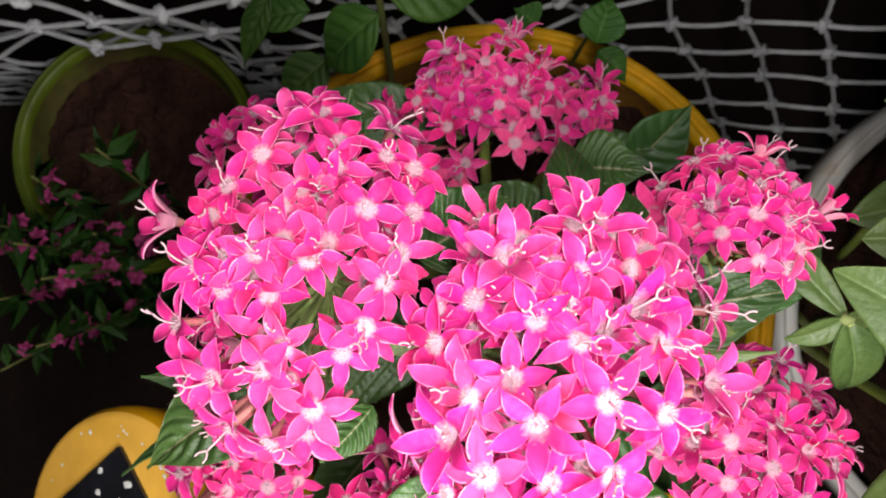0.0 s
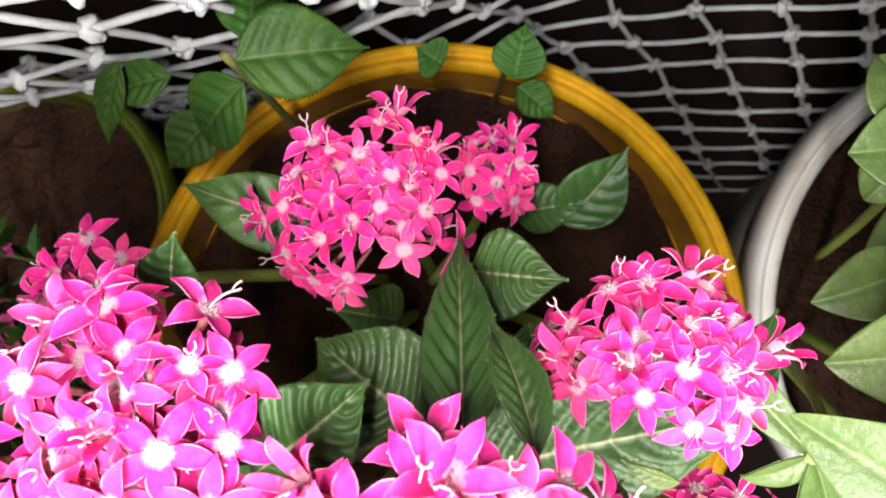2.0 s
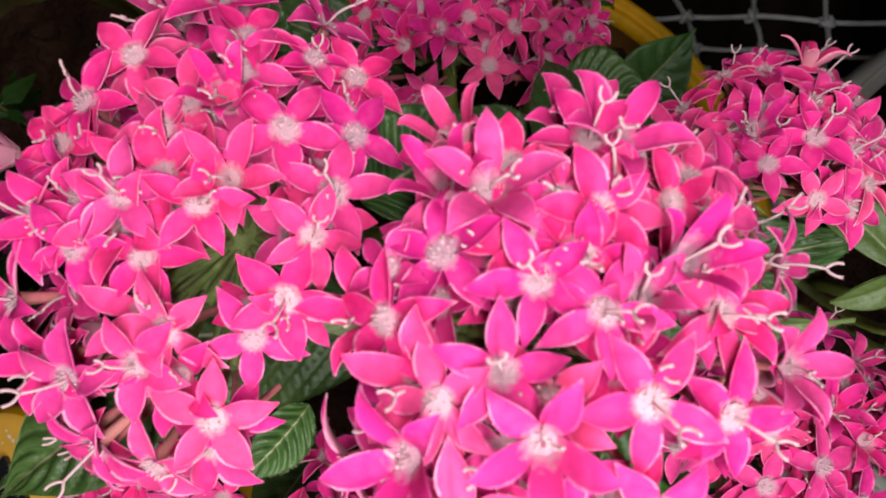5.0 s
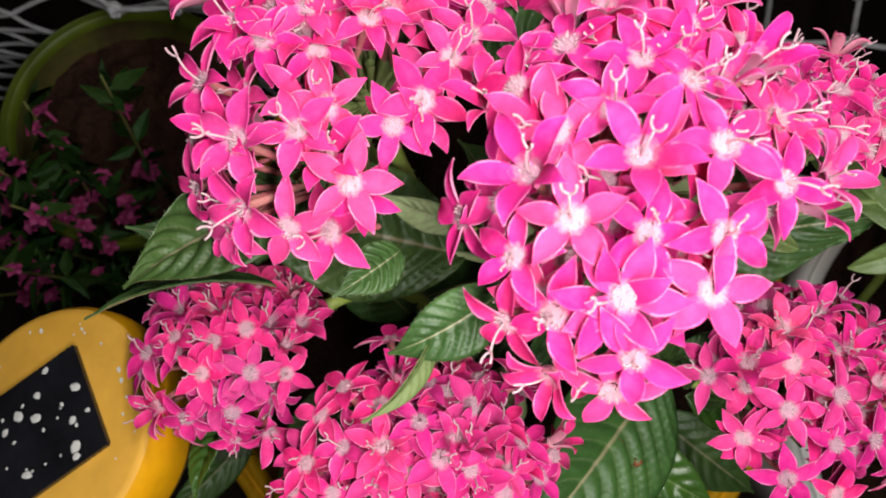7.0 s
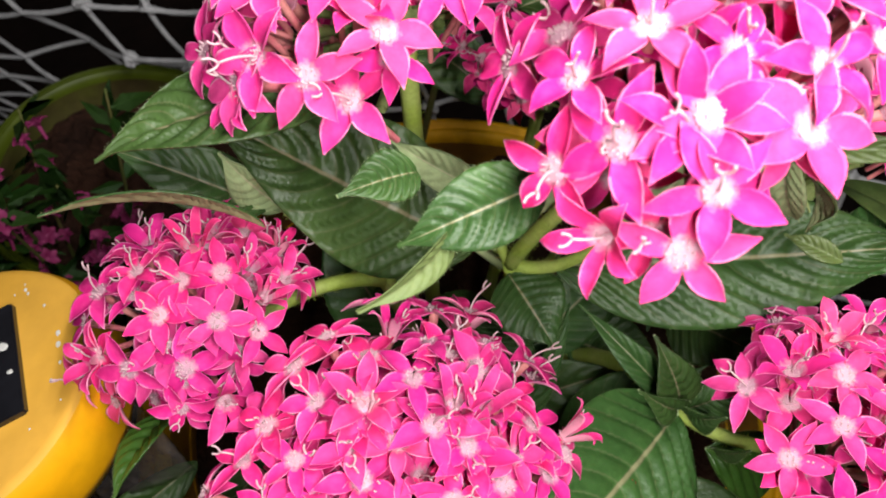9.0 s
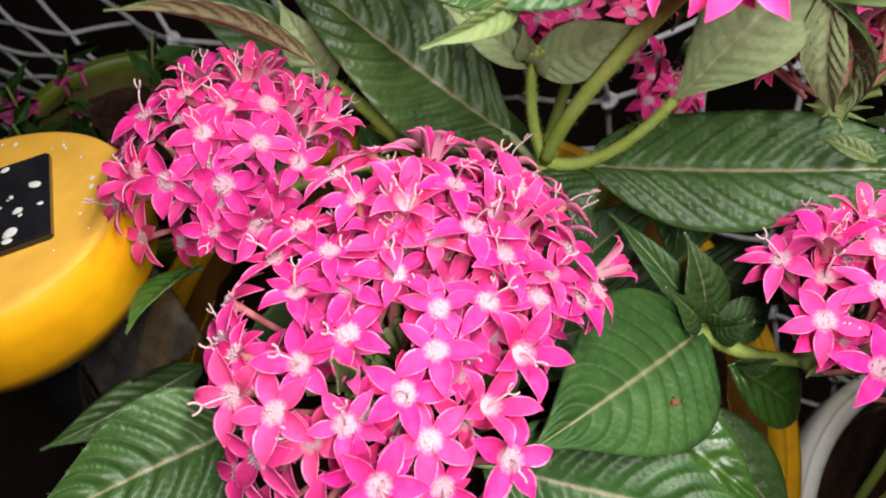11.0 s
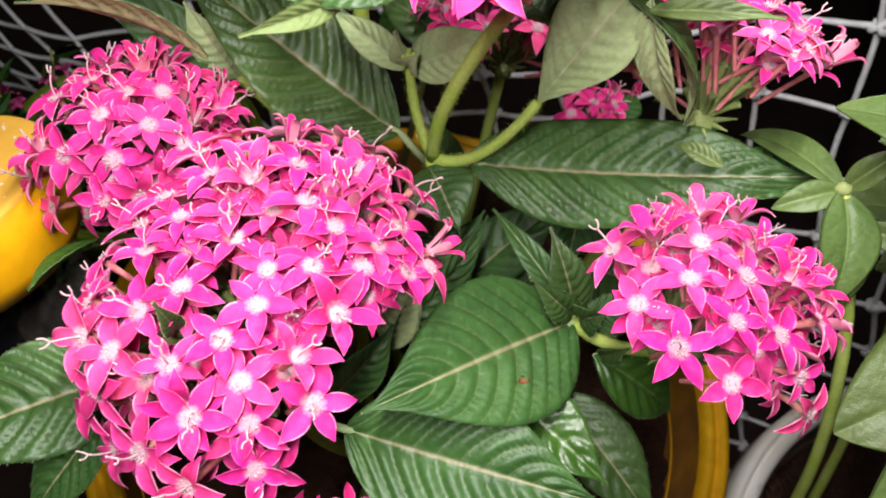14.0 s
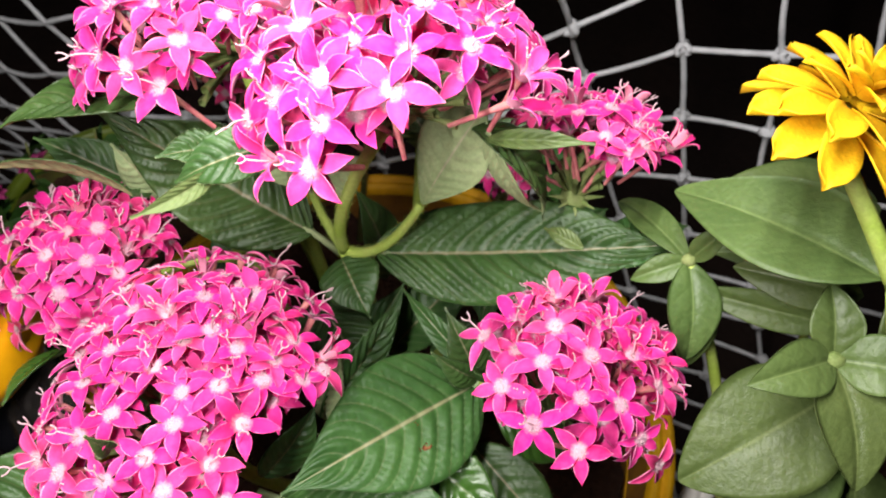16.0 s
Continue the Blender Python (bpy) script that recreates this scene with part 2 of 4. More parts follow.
def blob(bm, at, size, mat=0, rough=0.25, seed=0, cuts=2):
    made = bmesh.ops.create_icosphere(bm, subdivisions=cuts, radius=1.0)["verts"]
    for v in made:
        k = 1 + rough * noise.noise(v.co * 1.7 + Vector((seed, seed * 0.7, 0)))
        v.co = Vector(at) + Vector((v.co.x * size[0], v.co.y * size[1], v.co.z * size[2])) * k
    for f in {f for v in made for f in v.link_faces}:
        f.material_index = mat


# ---------------------------------------------------------------- one flower, in several states
def petal(bm, turn, length, width, rise, droop, twist=0.0, thick=0.0003, base=0.0011):
    """One pointed petal from the throat outwards: rise at its foot, droop at its tip."""
    rows, across = 7, (-1, -0.88, -0.42, 0, 0.42, 0.88, 1)
    cols = len(across) - 1
    top, low = [], []
    rot = Matrix.Rotation(turn, 4, "Z")
    for i in range(rows + 1):
        s = i / rows
        w = width * 0.5 * (math.sin(math.pi * min(1, s * 0.94 + 0.10) ** 0.95) ** 0.85 if s < 1 else 0.0) + (0.0004 if s == 0 else 0)
        w = max(w, 0.00006)
        y0 = base + length * s
        z0 = rise * math.sin(s * math.pi * 0.6) * length - droop * s ** 2.2 * length
        line_t, line_l = [], []
        for j in range(cols + 1):
            q = across[j]
            z = z0 + 0.22 * w * q * q + twist * q * w - (0.00018 * (1 - s) if q == 0 else 0) + (0.10 * w if abs(q) == 1 else 0)
            p = Vector((q * w, y0, z))
            line_t.append(bm.verts.new(rot @ p))
            line_l.append(bm.verts.new(rot @ (p - Vector((0, 0, thick)))))
        top.append(line_t)
        low.append(line_l)
    for i in range(rows):
        for j in range(cols):
            bm.faces.new((top[i][j], top[i][j + 1], top[i + 1][j + 1], top[i + 1][j])).material_index = 4 if j in (0, cols - 1) and i > 1 else 0
            bm.faces.new((low[i][j], low[i + 1][j], low[i + 1][j + 1], low[i][j + 1])).material_index = 1
        bm.faces.new((top[i][0], top[i + 1][0], low[i + 1][0], low[i][0])).material_index = 4
        bm.faces.new((top[i][cols], low[i][cols], low[i + 1][cols], top[i + 1][cols])).material_index = 4


def flower_mesh(seed, kind):
    rng = random.Random(seed)
    bm = bmesh.new()
    size = {"open": 1.0, "cup": 0.95, "back": 0.95, "style": 0.98, "small": 0.8, "old": 0.6, "half": 0.66}.get(kind, 1.0)
    rise = {"open": 0.12, "cup": 0.75, "back": 0.0, "style": 0.25, "small": 0.2, "old": 0.9, "half": 1.45}[kind]
    droop = {"open": 0.10, "cup": 0.0, "back": 0.55, "style": 0.15, "small": 0.1, "old": 0.5, "half": -0.1}[kind]
    for k in range(5):
        petal(bm, 2 * math.pi * k / 5 + rng.uniform(-0.1, 0.1), 0.0092 * size * rng.uniform(0.9, 1.1), 0.0045 * size * rng.uniform(0.88, 1.1),
              rise + rng.uniform(-0.12, 0.12), droop + rng.uniform(-0.08, 0.18), rng.uniform(-0.25, 0.25))
    # woolly throat: a low ring of short hairs
    for k in range(24):
        a, r = rng.uniform(0, 6.283), rng.uniform(0.0002, 0.0018)
        p = Vector((r * math.cos(a), r * math.sin(a), 0.0002))
        q = p + Vector((math.cos(a) * 0.0004, math.sin(a) * 0.0004, rng.uniform(0.0005, 0.0011)))
        tube(bm, [p, q], [0.00022, 0.00012], 4, 2, True)
    top = [bm.verts.new((0.0021 * math.cos(2 * math.pi * k / 10), 0.0021 * math.sin(2 * math.pi * k / 10), 0.00035 + 0.0002 * (k % 2))) for k in range(10)]
    mid = bm.verts.new((0, 0, 0.0007))
    for k in range(10):
        bm.faces.new((top[k], top[(k + 1) % 10], mid)).material_index = 0
    lean = Vector((rng.uniform(-0.003, 0.003), rng.uniform(-0.003, 0.003), 0))
    tube(bm, [(0, 0, -0.0001), lean * 0.3 + Vector((0, 0, -0.006)), lean + Vector((0, 0, -0.020))], [0.0013, 0.0009, 0.0007], 6, 3, False)
    if kind in ("style", "cup", "half") or rng.random() < 0.2:
        a = rng.uniform(0, 6.283)
        d = Vector((math.cos(a), math.sin(a), 0)) * 0.0025
        tip = d + Vector((0, 0, 0.0065))
        tube(bm, bezier((0, 0, 0), Vector((0, 0, 0.004)), tip, 6), 0.00025, 5, 2)
        for sgn in (-1, 1):
            out = Vector((-d.y, d.x, 0)).normalized() * 0.0013 * sgn
            tube(bm, bezier(tip, tip + out + Vector((0, 0, 0.001)), tip + out * 0.9 + d * 0.4 + Vector((0, 0, 0.0022)), 6), 0.00025, 5, 2)
    me = bpy.data.meshes.new("flower")
    bm.to_mesh(me)
    bm.free()
    for m in ((OLD, OLD, STYLE, TUBE, OLD) if kind == "old" else (PETAL, PALE, STYLE, TUBE, RIM)):
        me.materials.append(m)
    for p in me.polygons:
        p.use_smooth = True
    return me


FLOWERS = {k: [flower_mesh(10 * i + j, k) for j in range(n)] for i, (k, n) in enumerate((("open", 6), ("cup", 3), ("back", 3), ("style", 4), ("small", 3), ("old", 2), ("half", 3)))}


def aim(at, axis, spin, scale=1.0):
    q = Vector(axis).to_track_quat("Z", "Y")
    return Matrix.Translation(at) @ q.to_matrix().to_4x4() @ Matrix.Rotation(spin, 4, "Z") @ Matrix.Diagonal((scale, scale, scale, 1))


def flower_head(plant, centre, radius, seen, foot, seed, lean=(0, 0), spread=85, scale=1.0, gap=0.0088, crowd=0, label=""):
    """A domed umbel: stalks fan out of its foot, and every stalk bears a star. seen: places on the dome, in mm from its axis;
    the rest of the dome is filled where there is room, and a lower storey closes it."""
    rng = random.Random(seed)
    c, rad = Vector(centre), Vector(radius)
    spots = []

    def put(u, lift, kinds):
        p = Vector((u.x * rad.x, u.y * rad.y, u.z * rad.z)) * lift
        p.z -= lean[0] * max(0, p.x) + lean[1] * max(0, p.y)
        n = Vector((u.x / rad.x, u.y / rad.y, math.copysign(abs(u.z) ** 1.6, u.z) / rad.z)).normalized()
        spots.append((p, n, kinds))

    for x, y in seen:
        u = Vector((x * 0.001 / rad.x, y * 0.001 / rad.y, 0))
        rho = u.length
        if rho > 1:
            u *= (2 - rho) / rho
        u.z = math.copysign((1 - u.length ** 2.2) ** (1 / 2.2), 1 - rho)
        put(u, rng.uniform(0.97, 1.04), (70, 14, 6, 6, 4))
    for i in range(90):
        k = (i + 0.5) / 90
        polar = math.acos(1 - k * (1 - math.cos(radians(spread))))
        az = i * 2.399963 + rng.uniform(-0.3, 0.3)
        u = Vector((math.sin(polar) * math.cos(az), math.sin(polar) * math.sin(az), 0))
        u.z = max(0.0, 1 - u.length ** 2.2) ** (1 / 2.2)
        p = Vector((u.x * rad.x, u.y * rad.y, u.z * rad.z))
        p.z -= lean[0] * max(0, p.x) + lean[1] * max(0, p.y)
        near = min((p - q).length for q, _, _ in spots)
        ring = sorted(math.atan2(q.y - p.y, q.x - p.x) for q, _, _ in spots if 0.001 < math.hypot(q.x - p.x, q.y - p.y) < 0.021)
        open_side = max([b - a for a, b in zip(ring, ring[1:] + [ring[0] + 6.2832])]) if ring else 7.0
        if gap < near < 0.0145 and open_side < 2.5:
            put(u, rng.uniform(0.92, 1.03), (42, 22, 18, 12, 6))
    for i in range(crowd):
        az, k = rng.uniform(0.15, 3.0), math.sqrt(rng.uniform(0.06, 0.74))
        u = Vector((k * math.cos(az), k * math.sin(az), 0))
        u.z = max(0.0, 1 - u.length ** 2.2) ** (1 / 2.2)
        p = Vector((u.x * rad.x, u.y * rad.y, u.z * rad.z))
        if 0.0055 < min(math.hypot(q.x - p.x, q.y - p.y) for q, _, _ in spots[:len(seen)]) < 0.0105:
            put(u, rng.uniform(0.90, 1.0), (6, 22, 18, 14, 14, 5 if crowd > 50 else 0, 26))
    for p, n, _ in list(spots):
        q = p * rng.uniform(0.78, 0.88) + Vector((rng.uniform(-0.006, 0.006), rng.uniform(-0.006, 0.006), rng.uniform(-0.004, 0)))
        spots.append((q, n, (15, 25, 30, 10, 12)))
    bm = bmesh.new()
    foot = Vector(foot)
    blob(bm, foot, (0.005, 0.005, 0.004), 0, 0.4, seed)
    for k in range(9):
        a = k * 0.7
        tube(bm, [foot, foot + Vector((math.cos(a) * 0.009, math.sin(a) * 0.009, rng.uniform(0.001, 0.006)))], [0.0016, 0.0002], 5, 0)
    for p, n, _ in spots:
        q = c + p - n * 0.017
        tube(bm, bezier(foot, foot.lerp(q, 0.5) + n * 0.001, q, 3), [0.0008, 0.0007, 0.0008, 0.0013], 5, 0, False)
    head = part("flower_head", bm, CALYX, plant, label)
    for p, n, kinds in spots:
        axis = (n + Vector((rng.uniform(-0.24, 0.24), rng.uniform(-0.24, 0.24), rng.uniform(0.15, 0.55)))).normalized()
        kind = rng.choices(("open", "style", "cup", "back", "small", "old", "half")[:len(kinds)], kinds)[0]
        placed("flower", rng.choice(FLOWERS[kind]), head, aim(c + p, axis, rng.uniform(0, 6.28), scale * rng.uniform(0.86, 1.08)))
    return head


# ---------------------------------------------------------------- leaves
def leaf(name, parent, base, tip, width, face=(0, 0, 1), mats=None, bend=0.0, fold=0.15, wave=0.0, veins=9, relief=0.0006, shape=0.42, teeth=0.0, seed=0, stalk=0.0, label="", fringe=0, taper=0.12, point=0.55):
    """A leaf from base to tip: its breadth is greatest at the fraction shape; bend bows it, fold raises its halves, wave ruffles it."""
    rng = random.Random(seed + 5)
    base, tip = Vector(base), Vector(tip)
    along = tip - base
    length = along.length
    along.normalize()
    up = Vector(face)
    up = (up - along * up.dot(along)).normalized()
    side = along.cross(up)
    rows, cols = (112, 22) if relief > 0.0009 else (64, 16)
    bm = bmesh.new()
    uv = bm.loops.layers.uv.new("UVMap")
    ph = rng.uniform(0, 6)
    grids = []
    for layer in range(2):
        grid = []
        for i in range(rows + 1):
            s = i / rows
            e = math.log(0.5) / math.log(shape)
            w = width * 0.5 * max(0.0, math.sin(math.pi * s ** e)) ** (0.85 + point * s * s) * (1.0 - taper * s)
            w = max(w * (1 + teeth * math.sin(i * 2.9)), 0.0004)
            line = []
            for j in range(cols + 1):
                q = j / cols * 2 - 1
                h = -bend * length * (2 * s - 1) ** 2 + bend * length
                h += fold * w * abs(q) ** 1.2 - 0.25 * fold * w * q * q
                h += wave * width * 0.14 * abs(q) * math.sin(s * 9 + ph + (1.3 if q > 0 else 0))
                h += 3.0 * relief * (abs(math.sin(math.pi * veins * (s - 0.55 * (abs(q) * 0.5) ** 1.3))) ** 0.7 - 0.5) * min(1, abs(q) * 4) * (1 - abs(q) ** 5) * (1 - s * 0.4) * min(1.0, w / 0.006)
                h -= 0.0007 * math.exp(-(q * w / 0.0011) ** 2)
                p = base + along * (length * s) + side * (q * w) + up * h
                if layer:
                    p -= up * 0.00045
                line.append(bm.verts.new(p))
            grid.append(line)
        grids.append(grid)
    def face_of(vs, mat, coords):
        f = bm.faces.new(vs)
        f.material_index = mat
        for lp, co in zip(f.loops, coords):
            lp[uv].uv = co
    for i in range(rows):
        for j in range(cols):
            cs = [(i / rows, j / cols), (i / rows, (j + 1) / cols), ((i + 1) / rows, (j + 1) / cols), ((i + 1) / rows, j / cols)]
            g = grids[0]
            face_of((g[i][j], g[i + 1][j], g[i + 1][j + 1], g[i][j + 1]), 0, (cs[0], cs[3], cs[2], cs[1]))
            g = grids[1]
            face_of((g[i][j], g[i][j + 1], g[i + 1][j + 1], g[i + 1][j]), 1, cs)
    for i in range(rows):
        for j in (0, cols):
            a, b = grids
            face_of((a[i][j], b[i][j], b[i + 1][j], a[i + 1][j]), 0, [(i / rows, j / cols)] * 4)
    for _ in range(fringe):
        i, j = rng.randrange(1, rows), rng.choice((0, cols))
        p = grids[0][i][j].co
        d = (p - grids[0][i][cols // 2].co).normalized() + along * 0.5 + up * rng.uniform(-0.4, 0.6)
        tube(bm, [p.copy(), p + d * rng.uniform(0.0002, 0.0005)], [0.00004, 0.00002], 3, 1, False)
    if stalk:
        tube(bm, [base + up * 0.0 - along * stalk - up * stalk * 0.35, base, base + along * length * 0.05 - up * 0.0008], [0.0016, 0.0012, 0.0007], 6, 1)
    return part(name, bm, mats or [LEAF, LEAF_BACK], parent, label)


def stem(parent, p0, p1, p2, r0, r1, mat=None, label="", hairs=0, seed=0):
    bm = bmesh.new()
    pts = bezier(p0, p1, p2, 14)
    tube(bm, pts, [r0 + (r1 - r0) * i / 14 for i in range(15)], 9)
    rng = random.Random(seed)
    for _ in range(hairs * 2):
        i = rng.randrange(14)
        p = pts[i].lerp(pts[i + 1], rng.random())
        d = Vector((rng.gauss(0, 1), rng.gauss(0, 1), rng.gauss(0, 1))).normalized()
        tube(bm, [p, p + d * (r0 + rng.uniform(0.0004, 0.0010))], [0.00008, 0.00004], 3, 0, False)
    return part("stem", bm, mat or STEM, parent, label)


# ---------------------------------------------------------------- ground and pots
bm = bmesh.new()
bmesh.ops.create_grid(bm, x_segments=120, y_segments=120, size=12.0)
for v in bm.verts:
    v.co.z = 0.004 * noise.noise(v.co * 6)
tagged(part("ground", bm, FLOOR), "dark reddish rough concrete floor under the pots", "ground", kind="structure")


def pot(name, centre, rim_z, radius, mat, stained, label, lip=0.011, depth=0.05, seed=0, crust=0.0):
    """A moulded pot with a thick rolled rim, a foot and soil in it, whose soil is a thing of its own."""
    ob = thing(name, label, "plant pot", "plant pots", (centre[0], centre[1], 0))
    bm = bmesh.new()
    R, H = radius, rim_z
    foot = R * 0.68
    wall = [(0.001, 0.004), (foot - 0.006, 0.0), (foot, 0.004), (foot + (R - lip - foot) * 0.5, H * 0.5), (R - lip - 0.001, H - 0.032), (R - lip - 0.006, H - 0.032)]
    lathe(bm, wall, 96)
    part("body", bm, mat, ob)
    bm = bmesh.new()
    edge = [(R - lip - 0.0005, H - 0.030), (R - 0.004, H - 0.029), (R - 0.001, H - 0.026), (R, H - 0.006), (R - 0.0015, H - 0.0015), (R - 0.004, H), (R - lip * 0.40, H - 0.0005), (R - lip * 0.48, H - 0.0032), (R - lip * 0.62, H - 0.0032), (R - lip * 0.70, H - 0.0006),
            (R - lip + 0.001, H - 0.001), (R - lip - 0.001, H - 0.004), (R - lip - 0.0015, H - 0.007)]
    lathe(bm, edge, 96)
    part("rim", bm, mat, ob)
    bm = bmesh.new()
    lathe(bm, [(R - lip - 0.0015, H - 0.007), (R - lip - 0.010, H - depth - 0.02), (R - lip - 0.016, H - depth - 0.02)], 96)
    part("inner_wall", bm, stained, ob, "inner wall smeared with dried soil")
    bm = bmesh.new()
    rings = 44
    rs = R - lip - 0.004 - depth * 0.12
    prev = None
    for i in range(rings + 1):
        r = rs * i / rings
        ring = []
        for k in range(150):
            a = 2 * math.pi * k / 150
            p = Vector((centre[0] + r * math.cos(a), centre[1] + r * math.sin(a), rim_z - depth))
            p.z += crust * max(0, i / rings - 0.80) ** 1.3 * (0.75 + 0.9 * noise.noise(Vector((math.cos(a) * 2.3, math.sin(a) * 2.3, seed))) + 0.3 * noise.noise(Vector((math.cos(a) * 9, math.sin(a) * 9, seed))))
            p.z += 0.010 * noise.noise(p * 28 + Vector((seed, 0, 0))) + 0.006 * noise.noise(p * 90) + 0.003 * noise.noise(p * 260)
            ring.append(bm.verts.new(p))
            if i == 0:
                break
        if prev:
            for k in range(150):
                if len(prev) == 1:
                    bm.faces.new((prev[0], ring[k], ring[(k + 1) % 150]))
                else:
                    bm.faces.new((prev[k], ring[k], ring[(k + 1) % 150], prev[(k + 1) % 150]))
        prev = ring
    tagged(part("potting_soil", bm, SOIL), "reddish brown crumbly soil filling a plant pot", "soil", kind="stuff")
    return ob


YP, WP = (0.0, -0.006), (0.338, -0.021)
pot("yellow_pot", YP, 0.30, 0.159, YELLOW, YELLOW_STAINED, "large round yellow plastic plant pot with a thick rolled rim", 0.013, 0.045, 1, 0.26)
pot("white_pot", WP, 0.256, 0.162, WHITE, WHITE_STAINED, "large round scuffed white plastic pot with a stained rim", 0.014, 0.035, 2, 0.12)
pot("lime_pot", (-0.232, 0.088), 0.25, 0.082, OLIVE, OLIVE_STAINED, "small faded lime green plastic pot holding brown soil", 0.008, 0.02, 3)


# ---------------------------------------------------------------- the net
def net_at(i, j, rng):
    """The mesh hangs askew, nearer at one end, and is pushed back by the pot rims."""
    x = -0.80 + i * 0.0415 + (j - 10) * -0.0150
    z = 0.02 + (j - 10) * 0.0415 + (i - 18) * 0.0150
    z = z if z > 0.25 else 0.25 - (0.25 - z) * 0.6
    lift = min(1.0, max(0.0, (x - 0.02) / 0.07))
    x, z = x + 0.011 * lift, z + 0.014 * lift
    far, near = 0.188 - 0.15 * x + 0.10 * (z - 0.25) + 0.22 * min(0, z - 0.25), 0.150 - 0.12 * (z - 0.25)
    k = min(1.0, max(0.0, (x + 0.02) / 0.12))
    y = near + (far - near) * k * k * (3 - 2 * k) + 0.008 * noise.noise(Vector((x * 4, z * 4, 0)))
    for cx, cy, r, top in ((0.0, -0.006, 0.168, 0.32), (-0.232, 0.088, 0.090, 0.27)):
        r *= 0.70 + 0.30 * min(1.0, max(0.0, z) / (top - 0.02))
        if abs(x - cx) < r and z < top:
            y = max(y, cy + math.sqrt(r * r - (x - cx) ** 2))
    return Vector((x + rng.uniform(-0.003, 0.003), y + rng.uniform(-0.002, 0.002), z + rng.uniform(-0.003, 0.003)))


net = thing("netting", "white knotted nylon twine netting hung behind the pots", "net", at=(0, 0.17, 0))
rng = random.Random(77)
NX, NZ = 40, 34
KNOT = [[net_at(i, j, rng) for j in range(NZ)] for i in range(NX)]
home = Matrix.Translation((0, -0.17, 0))


def cord(knots, droop):
    """One twine from knot to knot, slack between them, with its twist as a fine ripple in thickness."""
    pts, knots = [], [k for k in knots if 0.004 < k.z < 0.80]
    if len(knots) < 2:
        return
    for a, b in zip(knots, knots[1:]):
        a, b = home @ a, home @ b
        mid = a.lerp(b, 0.5) + Vector((rng.uniform(-0.003, 0.003), rng.uniform(-0.003, 0.003), rng.uniform(-droop, droop * 0.3)))
        pts += bezier(a, mid, b, 8)[:-1]
    pts.append(home @ knots[-1])
    bm = bmesh.new()
    tube(bm, pts, [0.0016 + 0.00018 * (k % 2) for k in range(len(pts))], 6)
    part("cord", bm, TWINE, net)


for j in range(NZ):
    cord([KNOT[i][j] for i in range(NX)], 0.006)
for i in range(NX):
    cord(KNOT[i], 0.0015)
bm = bmesh.new()
for k in range(3):
    a = k * 1.05
    tube(bm, [Vector((math.cos(t + a) * 0.0034, math.sin(t * 1.7 + a) * 0.0028, math.sin(t + a) * 0.0034)) for t in (q * 0.7 for q in range(8))], 0.0017, 6, 0)
blob(bm, (0, 0, 0), (0.0034, 0.0030, 0.0034), 0, 0.4, 3, 1)
proto = part("knot", bm, TWINE, net)
first = True
for i in range(NX):
    for j in range(NZ):
        if not (-0.26 < KNOT[i][j].x < 0.36 and 0.05 < KNOT[i][j].z < 0.62):
            continue
        m = Matrix.Translation(home @ KNOT[i][j]) @ Euler((rng.uniform(0, 6), rng.uniform(0, 6), rng.uniform(0, 6))).to_matrix().to_4x4()
        if first:
            proto.matrix_basis, first = m, False
        else:
            placed("knot", proto.data, net, m)

# ---------------------------------------------------------------- the pentas plant
pentas = thing("pentas_plant", "pentas bush with hot pink starry flower heads and dark ribbed leaves", "flowering plant", at=(0, 0, 0))
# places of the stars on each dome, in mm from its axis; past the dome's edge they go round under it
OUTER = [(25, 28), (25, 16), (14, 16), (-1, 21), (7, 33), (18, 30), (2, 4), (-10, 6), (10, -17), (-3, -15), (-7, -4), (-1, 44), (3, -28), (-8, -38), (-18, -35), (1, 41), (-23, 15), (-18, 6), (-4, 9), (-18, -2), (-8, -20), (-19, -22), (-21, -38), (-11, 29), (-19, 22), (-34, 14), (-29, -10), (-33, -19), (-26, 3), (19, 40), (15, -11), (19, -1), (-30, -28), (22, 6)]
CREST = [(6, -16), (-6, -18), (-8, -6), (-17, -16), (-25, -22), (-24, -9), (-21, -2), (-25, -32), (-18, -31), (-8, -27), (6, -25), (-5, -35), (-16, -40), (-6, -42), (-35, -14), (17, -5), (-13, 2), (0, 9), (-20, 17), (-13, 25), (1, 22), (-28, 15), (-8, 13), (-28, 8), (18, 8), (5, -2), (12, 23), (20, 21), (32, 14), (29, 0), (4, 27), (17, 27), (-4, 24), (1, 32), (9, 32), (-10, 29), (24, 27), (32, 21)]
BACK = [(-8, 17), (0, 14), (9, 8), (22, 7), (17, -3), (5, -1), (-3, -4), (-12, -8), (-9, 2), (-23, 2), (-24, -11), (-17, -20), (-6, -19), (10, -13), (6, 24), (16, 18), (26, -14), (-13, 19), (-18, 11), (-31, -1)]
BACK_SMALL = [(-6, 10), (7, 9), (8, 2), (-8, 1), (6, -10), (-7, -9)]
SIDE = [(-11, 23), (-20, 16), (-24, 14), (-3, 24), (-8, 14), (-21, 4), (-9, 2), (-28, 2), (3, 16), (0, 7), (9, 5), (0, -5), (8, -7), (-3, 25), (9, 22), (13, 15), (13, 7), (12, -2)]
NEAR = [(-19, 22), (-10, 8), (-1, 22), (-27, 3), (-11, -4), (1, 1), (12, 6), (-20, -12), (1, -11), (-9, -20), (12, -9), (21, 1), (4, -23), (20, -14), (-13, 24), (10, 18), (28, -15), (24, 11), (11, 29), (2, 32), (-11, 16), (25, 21)]
